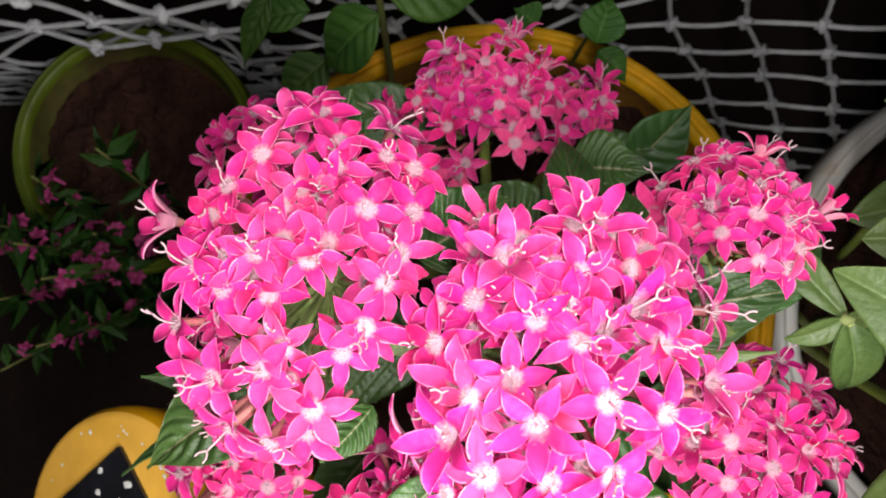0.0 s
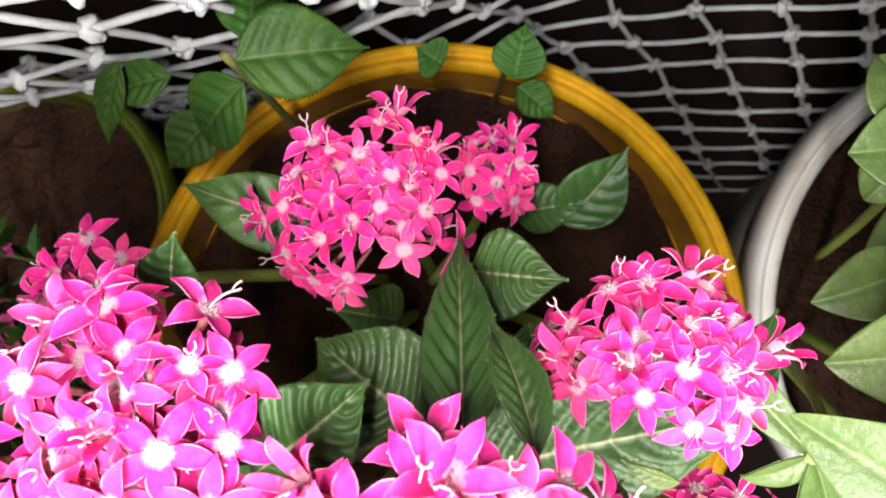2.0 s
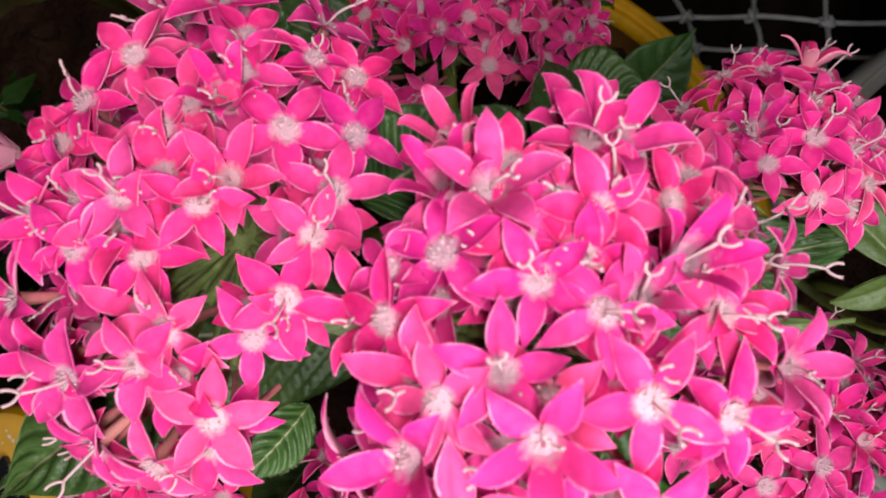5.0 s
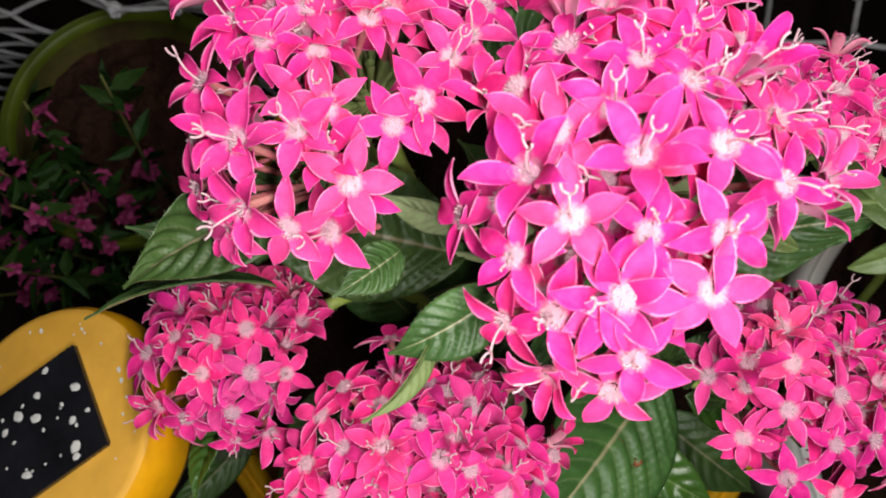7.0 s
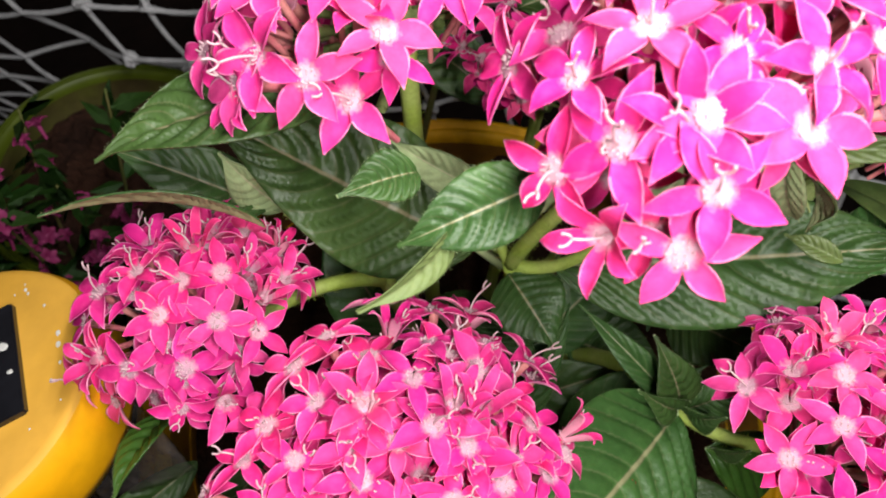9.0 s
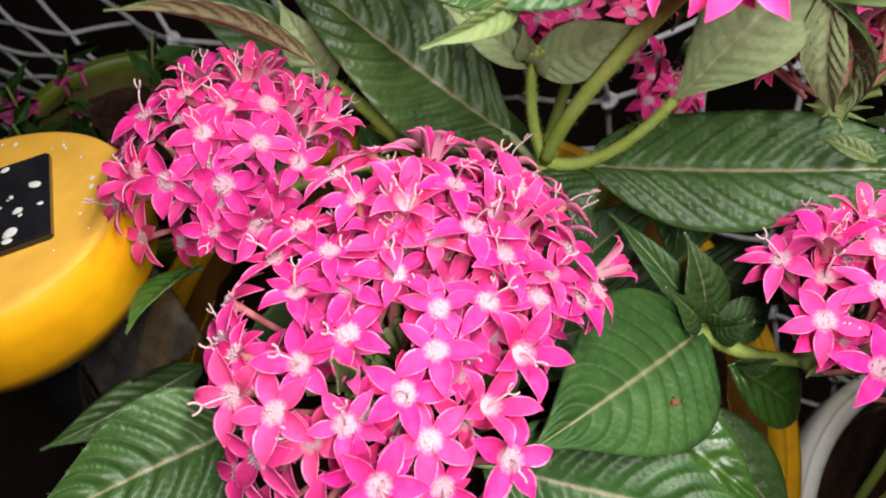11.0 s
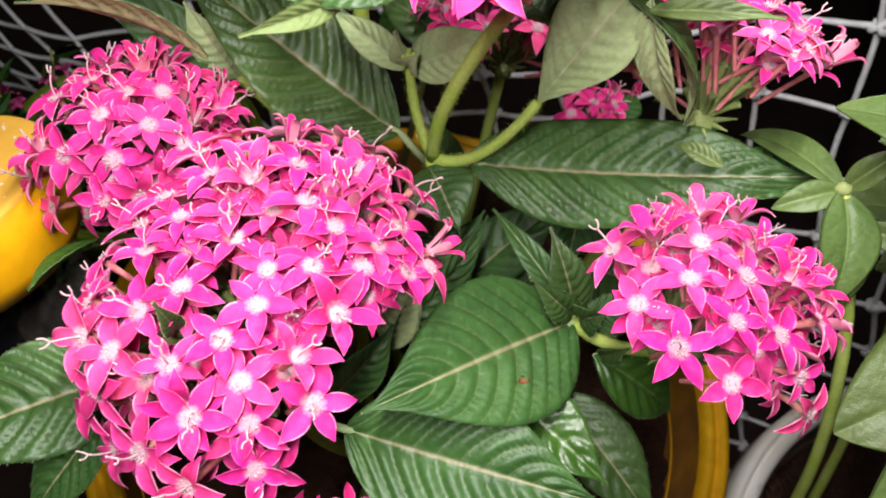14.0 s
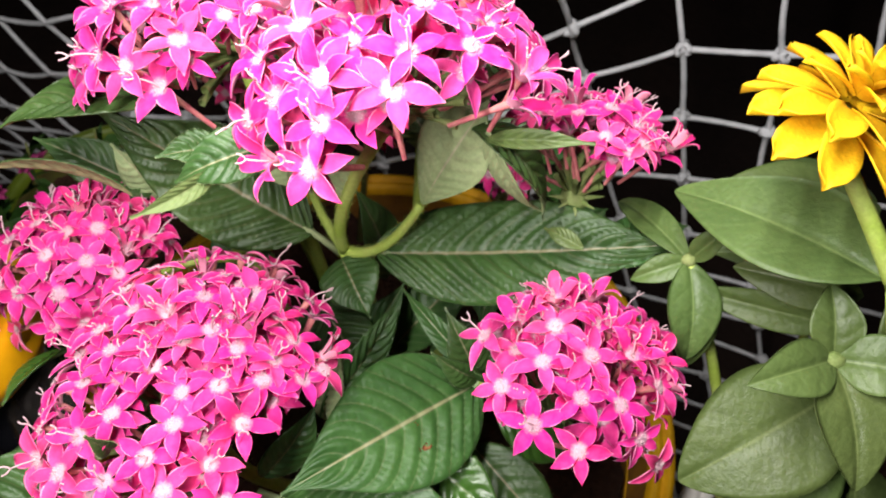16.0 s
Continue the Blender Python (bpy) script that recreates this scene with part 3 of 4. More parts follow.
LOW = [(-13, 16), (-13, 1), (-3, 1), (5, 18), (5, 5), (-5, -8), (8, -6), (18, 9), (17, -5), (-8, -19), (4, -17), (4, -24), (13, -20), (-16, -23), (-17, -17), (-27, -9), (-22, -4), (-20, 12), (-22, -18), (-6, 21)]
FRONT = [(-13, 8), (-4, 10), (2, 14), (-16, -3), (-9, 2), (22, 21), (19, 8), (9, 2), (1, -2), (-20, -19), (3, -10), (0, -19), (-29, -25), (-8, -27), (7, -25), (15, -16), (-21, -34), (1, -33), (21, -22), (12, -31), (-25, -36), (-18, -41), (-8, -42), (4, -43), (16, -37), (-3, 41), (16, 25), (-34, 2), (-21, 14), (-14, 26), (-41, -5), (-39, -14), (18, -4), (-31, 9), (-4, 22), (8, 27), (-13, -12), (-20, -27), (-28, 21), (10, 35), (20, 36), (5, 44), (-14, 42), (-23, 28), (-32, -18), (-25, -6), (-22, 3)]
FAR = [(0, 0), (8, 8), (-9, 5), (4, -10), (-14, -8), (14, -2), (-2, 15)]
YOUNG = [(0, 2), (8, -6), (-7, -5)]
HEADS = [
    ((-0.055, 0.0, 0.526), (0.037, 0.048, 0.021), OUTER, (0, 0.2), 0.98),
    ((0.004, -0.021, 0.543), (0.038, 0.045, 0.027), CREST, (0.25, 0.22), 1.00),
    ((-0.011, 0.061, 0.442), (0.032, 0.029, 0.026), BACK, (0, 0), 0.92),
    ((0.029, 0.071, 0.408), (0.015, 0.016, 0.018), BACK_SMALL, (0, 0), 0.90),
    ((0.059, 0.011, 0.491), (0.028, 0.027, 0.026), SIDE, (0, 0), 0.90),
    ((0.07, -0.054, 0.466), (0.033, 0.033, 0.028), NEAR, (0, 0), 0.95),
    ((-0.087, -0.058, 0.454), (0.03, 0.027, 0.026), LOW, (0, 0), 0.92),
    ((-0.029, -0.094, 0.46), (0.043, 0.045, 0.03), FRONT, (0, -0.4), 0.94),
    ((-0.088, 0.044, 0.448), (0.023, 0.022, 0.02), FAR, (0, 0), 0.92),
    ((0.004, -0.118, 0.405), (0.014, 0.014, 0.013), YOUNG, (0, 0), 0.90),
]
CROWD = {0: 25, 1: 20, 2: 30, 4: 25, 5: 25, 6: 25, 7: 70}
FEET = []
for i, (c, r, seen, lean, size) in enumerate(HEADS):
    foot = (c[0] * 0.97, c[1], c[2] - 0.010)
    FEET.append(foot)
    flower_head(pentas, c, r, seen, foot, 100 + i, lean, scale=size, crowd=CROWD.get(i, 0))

FORK = (-0.0136, -0.0215, 0.4588)
# stalks: the middle shoot forks under the tallest head, the others rise from the soil on their own
stem(pentas, (0.004, -0.004, 0.24), (0.006, -0.012, 0.38), FORK, 0.0034, 0.0024, hairs=260, seed=1)
stem(pentas, FORK, (-0.016, -0.030, 0.492), FEET[1], 0.0021, 0.0018, hairs=380, seed=2)
stem(pentas, FORK, (0.002, -0.024, 0.462), (0.0107, -0.0158, 0.4888), 0.0020, 0.0014, hairs=320, seed=3)
stem(pentas, FORK, (-0.022, -0.019, 0.468), (-0.026, -0.0187, 0.4876), 0.0016, 0.0013, hairs=240, seed=4)
stem(pentas, (-0.012, 0.010, 0.24), (-0.040, 0.006, 0.40), FEET[0], 0.0036, 0.0024, hairs=140, seed=5)
stem(pentas, (0.0, 0.03, 0.24), (-0.006, 0.055, 0.33), FEET[2], 0.0034, 0.0022, hairs=120, seed=6)
stem(pentas, (0.0, 0.03, 0.30), (0.030, 0.060, 0.33), FEET[3], 0.0026, 0.0018, hairs=80, seed=7)
stem(pentas, (0.022, 0.012, 0.24), (0.050, 0.012, 0.36), FEET[4], 0.0034, 0.0022, hairs=120, seed=8)
stem(pentas, (0.016, -0.004, 0.24), (0.014, 0.000, 0.41), (0.0445, -0.0440, 0.4378), 0.0034, 0.0024, hairs=160, seed=9)
stem(pentas, (0.0445, -0.0440, 0.4378), (0.056, -0.050, 0.436), FEET[5], 0.0022, 0.0018, hairs=120, seed=14)
stem(pentas, (-0.020, -0.020, 0.24), (-0.030, -0.028, 0.40), (-0.0480, -0.0300, 0.4500), 0.0034, 0.0024, hairs=120, seed=10)
stem(pentas, (-0.0480, -0.0300, 0.4500), (-0.062, -0.026, 0.460), (-0.0765, -0.0250, 0.4650), 0.0020, 0.0017, hairs=240, seed=16)
stem(pentas, (-0.0470, -0.0310, 0.4490), (-0.066, -0.036, 0.455), FEET[6], 0.0022, 0.0018, hairs=240, seed=17)
stem(pentas, (-0.012, -0.040, 0.24), (-0.028, -0.090, 0.36), FEET[7], 0.0036, 0.0024, hairs=120, seed=11)
stem(pentas, (-0.025, 0.030, 0.24), (-0.070, 0.045, 0.36), FEET[8], 0.0034, 0.0022, hairs=100, seed=12)
stem(pentas, (-0.005, -0.050, 0.24), (0.004, -0.110, 0.32), FEET[9], 0.0026, 0.0018, hairs=60, seed=15)

bm = bmesh.new()
for k in range(9):
    a, d = k * 2.4, 0.0008 * math.sqrt(k)
    blob(bm, (-0.0255 + d * math.cos(a), -0.0218 + 0.4 * d * math.sin(a), 0.4928 + d * math.sin(a)), (0.0008, 0.0008, 0.0012), 0, 0.3, k, 1)
part("bud", bm, STEM, pentas, "tight yellowish green flower bud cluster")

# leaves of the bush
PL = lambda *a, **k: leaf("leaf", pentas, *a, fringe=150, **k)
RIBBED = PL((0.0440, -0.0450, 0.4385), (0.0000, -0.1050, 0.4600), 0.044, (0.15, -0.15, 1), bend=0.05, fold=0.10, veins=11, relief=0.0011, seed=1, stalk=0.006)
PL((-0.0055, -0.1010, 0.4330), (0.0650, -0.0965, 0.4430), 0.040, (0.05, -0.45, 1), bend=0.05, fold=0.10, veins=11, relief=0.0011, seed=2, stalk=0.008)
PL((-0.0025, -0.0202, 0.4613), (0.0930, 0.0000, 0.4870), 0.041, (-0.15, -0.26, 1), bend=-0.03, fold=0.14, veins=13, relief=0.0017, wave=0.5, seed=3, stalk=0.011)
PL((-0.0248, -0.0216, 0.4639), (-0.0945, -0.0225, 0.4985), 0.041, (0.30, -0.25, 1), bend=-0.02, fold=0.12, veins=12, relief=0.0017, wave=0.45, seed=4, stalk=0.012)
PL((-0.0140, -0.0240, 0.4580), (0.0030, -0.0420, 0.4560), 0.022, (0.1, -0.5, 1), bend=0.10, wave=0.4, seed=5)
PL((-0.0260, -0.0190, 0.4870), (-0.0040, -0.0185, 0.5085), 0.015, (0.3, -0.8, 0.8), mats=[LEAF_BACK, LEAF_BACK], bend=0.05, seed=6)
PL((-0.0260, -0.0190, 0.4870), (-0.0520, -0.0145, 0.4930), 0.010, (0, -0.8, 0.8), mats=[LEAF_BACK, LEAF_BACK], bend=0.08, seed=7)
PL((-0.0260, -0.0190, 0.4880), (-0.0225, -0.0250, 0.4980), 0.007, (0, -1, 0.3), mats=[LEAF_BACK, LEAF_BACK], bend=0.2, seed=71)
PL((-0.0262, -0.0186, 0.4880), (-0.0310, -0.0200, 0.4980), 0.007, (0, -1, 0.3), mats=[LEAF_BACK, LEAF_BACK], bend=0.2, seed=72)
PL((-0.0190, -0.0435, 0.5345), (-0.0412, -0.0590, 0.5275), 0.0145, (0.05, -0.45, 0.9), bend=0.14, fold=0.22, veins=9, relief=0.0007, seed=8)
PL((-0.0320, -0.0525, 0.5290), (-0.0440, -0.0730, 0.5290), 0.0056, (0.3, -0.8, 0.5), mats=[PALE_LEAF, PALE_LEAF], bend=0.14, fold=0.4, veins=9, seed=89)
PL((-0.0750, -0.0405, 0.4860), (-0.1174, -0.0560, 0.4968), 0.014, (0.2, 0.95, 0.30), mats=[LEAF, LEAF_DULL], bend=0.10, fold=0.2, seed=9)
PL((-0.0640, -0.0240, 0.5150), (-0.1023, -0.0500, 0.5148), 0.026, (-0.3, 0.1, 1), bend=0.10, fold=0.2, veins=9, relief=0.0010, seed=11)
PL((-0.0590, -0.1140, 0.4470), (-0.0980, -0.1528, 0.4390), 0.032, (-0.1, -0.25, 1), bend=0.05, fold=0.14, veins=10, relief=0.0013, wave=0.4, shape=0.36, taper=0.25, point=0.7, seed=12)
PL((-0.0930, -0.0760, 0.4350), (-0.0975, -0.1030, 0.4440), 0.014, (-0.55, -0.35, 0.75), mats=[YOUNG_LEAF, LEAF_BACK], bend=0.08, fold=0.3, veins=8, seed=57)
PL((-0.0960, -0.0820, 0.3800), (-0.1270, -0.1230, 0.3800), 0.016, (0.5, -0.2, 0.8), bend=0.06, fold=0.3, seed=58)
PL((-0.0560, -0.1250, 0.4500), (-0.0680, -0.1500, 0.4250), 0.018, (-0.1, -0.35, 1), bend=0.04, seed=13)
PL((0.0530, -0.0540, 0.4400), (0.0850, -0.0500, 0.4190), 0.021, (0.3, -0.4, 1), mats=[YOUNG_LEAF, LEAF_BACK], bend=0.10, fold=0.2, veins=7, seed=14)
PL((0.0300, -0.0720, 0.4340), (0.0662, -0.0877, 0.4350), 0.022, (0.1, -0.4, 1), mats=[YOUNG_LEAF, LEAF_BACK], bend=0.05, fold=0.2, veins=7, seed=15)
PL((0.0480, -0.0600, 0.4200), (0.0903, -0.0830, 0.4080), 0.024, (0.2, -0.4, 1), bend=0.08, fold=0.15, seed=16)
PL((-0.0053, -0.0689, 0.4229), (0.0086, -0.0212, 0.4421), 0.018, (0.75, -0.45, 0.5), bend=0.05, fold=0.12, veins=10, relief=0.0011, seed=17)
# brighter-lit half of that folded leaf: the light is put into its pale colour
PL((-0.0053, -0.0689, 0.4229), (-0.0050, -0.0486, 0.4418), 0.020, (-0.55, -0.75, 0.4), mats=[LEAF_BACK, LEAF_BACK], bend=0.05, fold=0.10, veins=10, relief=0.0008, seed=171)
PL((-0.0120, -0.0500, 0.4010), (0.0060, -0.0090, 0.4290), 0.024, (0.5, -0.6, 0.8), bend=0.06, fold=0.15, relief=0.0010, seed=18)
PL((-0.0150, -0.0950, 0.4250), (-0.0040, -0.0720, 0.4440), 0.018, (0.8, -0.6, 0.5), bend=0.06, fold=0.2, seed=19)
PL((0.0440, -0.0440, 0.4400), (0.0270, -0.0350, 0.4640), 0.014, (0.3, -0.7, 0.7), bend=0.15, seed=20)
PL((0.0450, -0.0430, 0.4400), (0.0500, -0.0500, 0.4560), 0.012, (0, -0.7, 0.7), bend=0.15, seed=21)
PL((0.0120, 0.0100, 0.5200), (0.0148, 0.0505, 0.4625), 0.0205, (0.02, 0.7, 0.7), bend=0.06, fold=0.20, veins=10, relief=0.0010, shape=0.30, taper=0.45, seed=22)
PL((0.0105, -0.0159, 0.4880), (0.0245, -0.0060, 0.5300), 0.023, (-0.30, -0.9, 0.45), mats=[LEAF_BACK, LEAF], bend=0.04, fold=0.15, veins=10, shape=0.60, taper=-0.05, relief=0.0008, seed=221)
PL((0.0060, 0.0040, 0.5000), (-0.0230, 0.0280, 0.4880), 0.034, (-0.1, 0.2, 1), bend=0.10, fold=0.15, veins=10, relief=0.0011, seed=23)
PL((-0.0300, 0.0060, 0.5240), (-0.0060, 0.0220, 0.5200), 0.024, (0.3, 0.1, 1), bend=0.12, fold=0.15, veins=9, relief=0.0010, seed=24)
PL((0.0230, -0.0130, 0.5260), (0.0490, -0.0150, 0.4990), 0.020, (0.7, 0.2, 0.7), bend=0.16, fold=0.25, relief=0.0010, seed=25)
PL((0.0550, 0.0520, 0.3900), (0.0795, 0.0773, 0.4030), 0.028, (0.2, -0.3, 1), bend=0.06, fold=0.2, veins=6, seed=26)
PL((0.0380, 0.0580, 0.3850), (0.0640, 0.0590, 0.3980), 0.020, (0, 0.1, 1), bend=0.10, fold=0.15, veins=7, seed=27)
PL((0.0180, 0.0400, 0.4600), (0.0420, 0.0360, 0.4760), 0.026, (-0.2, 0, 1), bend=0.12, fold=0.2, relief=0.0011, seed=28)
PL((-0.0250, 0.0560, 0.4300), (-0.0735, 0.0755, 0.4330), 0.026, (-0.1, -0.1, 1), bend=0.12, fold=0.12, veins=7, seed=29)
PL((-0.0560, 0.0420, 0.4920), (-0.0511, 0.0560, 0.5000), 0.015, (0, -0.3, 1), bend=0.08, fold=0.3, veins=6, seed=30)
PL((0.0262, 0.0060, 0.5260), (0.0198, 0.0295, 0.5010), 0.0125, (0.3, 0.2, 1), bend=0.10, fold=0.3, seed=31)
PL((0.0700, -0.0100, 0.4760), (0.0990, 0.0230, 0.4700), 0.020, (0, 0.1, 1), bend=0.10, fold=0.2, relief=0.0010, seed=32)
PL((-0.0080, -0.0400, 0.3700), (0.0400, -0.0200, 0.4020), 0.030, (0.2, -0.4, 1), bend=0.08, fold=0.12, seed=33)
PL((0.0000, 0.0000, 0.3600), (-0.0500, -0.0300, 0.3900), 0.034, (0.1, -0.3, 1), bend=0.08, fold=0.12, seed=34)
PL((0.0050, -0.0200, 0.3900), (0.0320, 0.0150, 0.4240), 0.026, (-0.2, -0.4, 1), bend=0.08, fold=0.12, seed=35)
PL((-0.0100, 0.0200, 0.3800), (-0.0300, 0.0300, 0.4260), 0.026, (0.4, 0, 1), bend=0.08, fold=0.12, seed=36)
PL((-0.0400, -0.0350, 0.4150), (-0.0720, -0.0120, 0.4400), 0.028, (0.1, -0.4, 1), bend=0.08, fold=0.12, seed=37)
PL((0.0200, -0.0500, 0.4000), (0.0560, -0.0250, 0.4300), 0.026, (-0.2, -0.5, 1), bend=0.08, fold=0.12, seed=38)
PL((-0.0500, -0.0600, 0.4200), (-0.0800, -0.1000, 0.4080), 0.026, (-0.2, -0.2, 1), bend=0.08, fold=0.12, seed=39)

PL((0.0355, 0.0200, 0.4300), (0.0385, -0.0150, 0.4240), 0.026, (0.1, -0.5, 1), bend=0.08, fold=0.15, veins=10, relief=0.0010, seed=46)
PL((0.0440, -0.0430, 0.4390), (0.0090, -0.0250, 0.4510), 0.009, (0.2, -0.6, 0.8), bend=0.10, fold=0.5, seed=47)
PL((0.0440, -0.0440, 0.4400), (0.0270, -0.0480, 0.4560), 0.010, (0.2, -0.7, 0.7), bend=0.15, fold=0.4, seed=48)
PL((0.0460, -0.0440, 0.4390), (0.0640, -0.0300, 0.4400), 0.014, (0.1, -0.6, 0.8), bend=0.12, fold=0.2, veins=9, relief=0.0010, seed=49)
PL((0.0540, -0.0540, 0.4400), (0.0590, -0.0560, 0.4520), 0.006, (0, -0.7, 0.7), bend=0.1, seed=51)
PL((-0.0200, -0.0300, 0.4300), (0.0100, -0.0500, 0.4080), 0.026, (0.1, -0.4, 1), bend=0.08, fold=0.15, veins=9, relief=0.0010, seed=52)
PL((0.0500, 0.0000, 0.4100), (0.0780, -0.0150, 0.4250), 0.028, (-0.1, -0.4, 1), bend=0.08, fold=0.15, veins=9, relief=0.0010, seed=53)
PL((0.0200, -0.0100, 0.3900), (0.0560, -0.0200, 0.4000), 0.030, (0, -0.4, 1), bend=0.08, fold=0.15, veins=9, relief=0.0010, seed=54)
PL((-0.0765, -0.0255, 0.4650), (-0.0905, -0.0270, 0.4880), 0.014, (0.3, -0.9, 0.35), mats=[LEAF_BACK, LEAF_BACK], bend=0.05, seed=55)
PL((-0.0800, -0.0270, 0.4680), (-0.1180, -0.0300, 0.4840), 0.018, (0.05, -0.35, 1), bend=0.08, fold=0.15, seed=56)
PL((-0.0420, -0.0335, 0.5125), (-0.0549, -0.0471, 0.5188), 0.0115, (0.1, -0.3, 1), bend=0.10, fold=0.2, veins=8, relief=0.0010, seed=44)
PL((-0.0400, -0.1130, 0.4820), (-0.0415, -0.1150, 0.4955), 0.005, (0.9, -0.4, 0.2), bend=0.10, fold=0.2, seed=45)
PL((0.0270, -0.0150, 0.5280), (0.0475, -0.0115, 0.4960), 0.011, (-0.6, -0.7, 0.3), mats=[LEAF_BACK, LEAF_BACK], bend=0.08, fold=0.25, veins=9, seed=61)
PL((0.0273, -0.0166, 0.5266), (0.0550, -0.0167, 0.5360), 0.006, (0.0, -0.5, 0.85), mats=[ZLEAF, ZLEAF], bend=0.06, fold=0.3, veins=8, seed=62)
PL((0.0628, -0.0150, 0.4899), (0.0497, -0.0091, 0.4868), 0.006, (-0.1, -0.5, 1), mats=[ZLEAF, ZLEAF], bend=0.08, fold=0.25, veins=8, seed=63)
for k, (x, y, r) in enumerate(((0.0350, -0.0757, 0.0019), (0.0378, -0.0764, 0.0015), (0.0334, -0.0778, 0.0012), (0.0290, -0.0700, 0.0008))):
    bm = bmesh.new()
    blob(bm, (0, 0, 0), (r, r * 0.8, 0.00012), 0, 0.5, k, 1)
    o = part("leaf_spot", bm, SCAR, RIBBED, "dry brown leaf spot")
    v = min(list(RIBBED.data.vertices)[:113 * 23], key=lambda w: (w.co.x - x) ** 2 + (w.co.y - y) ** 2)
    o.matrix_basis = aim(v.co + v.normal * 0.0002, v.normal, k, 1.0)

# ---------------------------------------------------------------- broad-leaved seedling by the net
seedling = thing("seedling", "young leafy plant with broad mid green leaves beside the net", "plant", at=(0, 0, 0))
SL = lambda *a, **k: leaf("leaf", seedling, *a, mats=[BROAD, BROAD], veins=6, shape=0.38, **k)
stem(seedling, (-0.060, 0.105, 0.24), (-0.055, 0.112, 0.36), (-0.050, 0.110, 0.452), 0.0022, 0.0014, TWIG, seed=40)
SL((-0.0470, 0.1090, 0.4500), (-0.0080, 0.1130, 0.4360), 0.030, (0, -0.1, 1), bend=0.08, teeth=0.04, seed=41)
SL((-0.0530, 0.1080, 0.4250), (-0.0790, 0.0960, 0.3900), 0.028, (-0.2, -0.2, 1), bend=0.10, teeth=0.04, seed=42)
SL((-0.0867, 0.1120, 0.3560), (-0.1120, 0.0930, 0.3440), 0.026, (-0.1, -0.2, 1), bend=0.08, seed=43)
SL((-0.1010, 0.1230, 0.4100), (-0.1190, 0.0990, 0.3850), 0.014, (-0.2, -0.2, 1), bend=0.05, seed=44)
SL((-0.0850, 0.1180, 0.4050), (-0.1150, 0.1170, 0.3900), 0.018, (0, 0, 1), bend=0.08, seed=45)
SL((-0.0500, 0.1240, 0.4200), (-0.0480, 0.1560, 0.4080), 0.026, (0, 0, 1), bend=0.08, seed=46)
stem(seedling, (0.040, 0.122, 0.24), (0.042, 0.124, 0.32), (0.040, 0.116, 0.385), 0.0014, 0.0009, TWIG, seed=47)
SL((0.0420, 0.1100, 0.3850), (0.0480, 0.1300, 0.3900), 0.022, (0, 0, 1), bend=0.10, seed=48)
SL((0.0440, 0.1080, 0.3800), (0.0580, 0.0950, 0.3740), 0.016, (0, 0, 1), bend=0.10, seed=49)
SL((0.0150, 0.1180, 0.3850), (0.0050, 0.1250, 0.3880), 0.018, (0, 0, 1), bend=0.10, seed=50)

# ---------------------------------------------------------------- the zinnia in the white pot
zinnia = thing("zinnia_plant", "zinnia plant with smooth light green leaves and a yellow bloom", "flowering plant", at=(0, 0, 0))
ZL = lambda *a, **k: leaf("leaf", zinnia, *a, mats=[ZLEAF, ZLEAF], veins=4, relief=0.00012, shape=0.45, point=-0.15, **k)
ZN, ZM = (0.0945, -0.0100, 0.4925), (0.1276, -0.0433, 0.5120)
stem(zinnia, (0.215, -0.020, 0.215), (0.190, -0.040, 0.44), (0.1330, -0.0300, 0.5300), 0.0032, 0.0022, seed=60)
stem(zinnia, (0.1330, -0.0300, 0.5300), (0.118, -0.022, 0.545), (0.1048, -0.0112, 0.5540), 0.0024, 0.0020, seed=61)
stem(zinnia, (0.200, -0.030, 0.215), (0.160, -0.060, 0.44), ZM, 0.0030, 0.0020, seed=62)
stem(zinnia, (0.205, -0.015, 0.215), (0.140, -0.050, 0.44), ZN, 0.0026, 0.0016, seed=63)
stem(zinnia, (0.235, 0.020, 0.215), (0.200, 0.050, 0.36), (0.1500, 0.0650, 0.4550), 0.0028, 0.0018, seed=64)
ZL((0.1300, -0.0290, 0.5310), (0.0838, 0.0040, 0.5060), 0.038, (-0.1, -0.2, 1), taper=0.40, bend=0.06, fold=0.18, seed=61)
ZL((0.1450, 0.0160, 0.4980), (0.0964, 0.0130, 0.4985), 0.034, (0, -0.1, 1), bend=0.08, fold=0.18, seed=62)
ZL((0.1420, 0.0300, 0.4600), (0.1130, 0.0226, 0.4600), 0.022, (0, 0, 1), bend=0.10, fold=0.25, seed=63)
ZL((0.1470, 0.0640, 0.4580), (0.1367, 0.0500, 0.4480), 0.022, (0, 0, 1), bend=0.08, fold=0.2, seed=64)
ZL((0.1480, 0.0640, 0.4580), (0.1280, 0.0640, 0.4580), 0.026, (0, 0, 1), bend=0.08, fold=0.3, seed=65)
ZL((0.1480, 0.0660, 0.4580), (0.1433, 0.0930, 0.4500), 0.026, (0, 0, 1), bend=0.12, fold=0.2, seed=66)
ZL((0.1720, 0.0450, 0.4320), (0.1450, 0.0315, 0.4300), 0.026, (0, 0, 1), bend=0.08, fold=0.2, seed=67)
ZL((0.1500, 0.0660, 0.4560), (0.1800, 0.0800, 0.4500), 0.028, (0, 0, 1), bend=0.08, fold=0.2, seed=68)
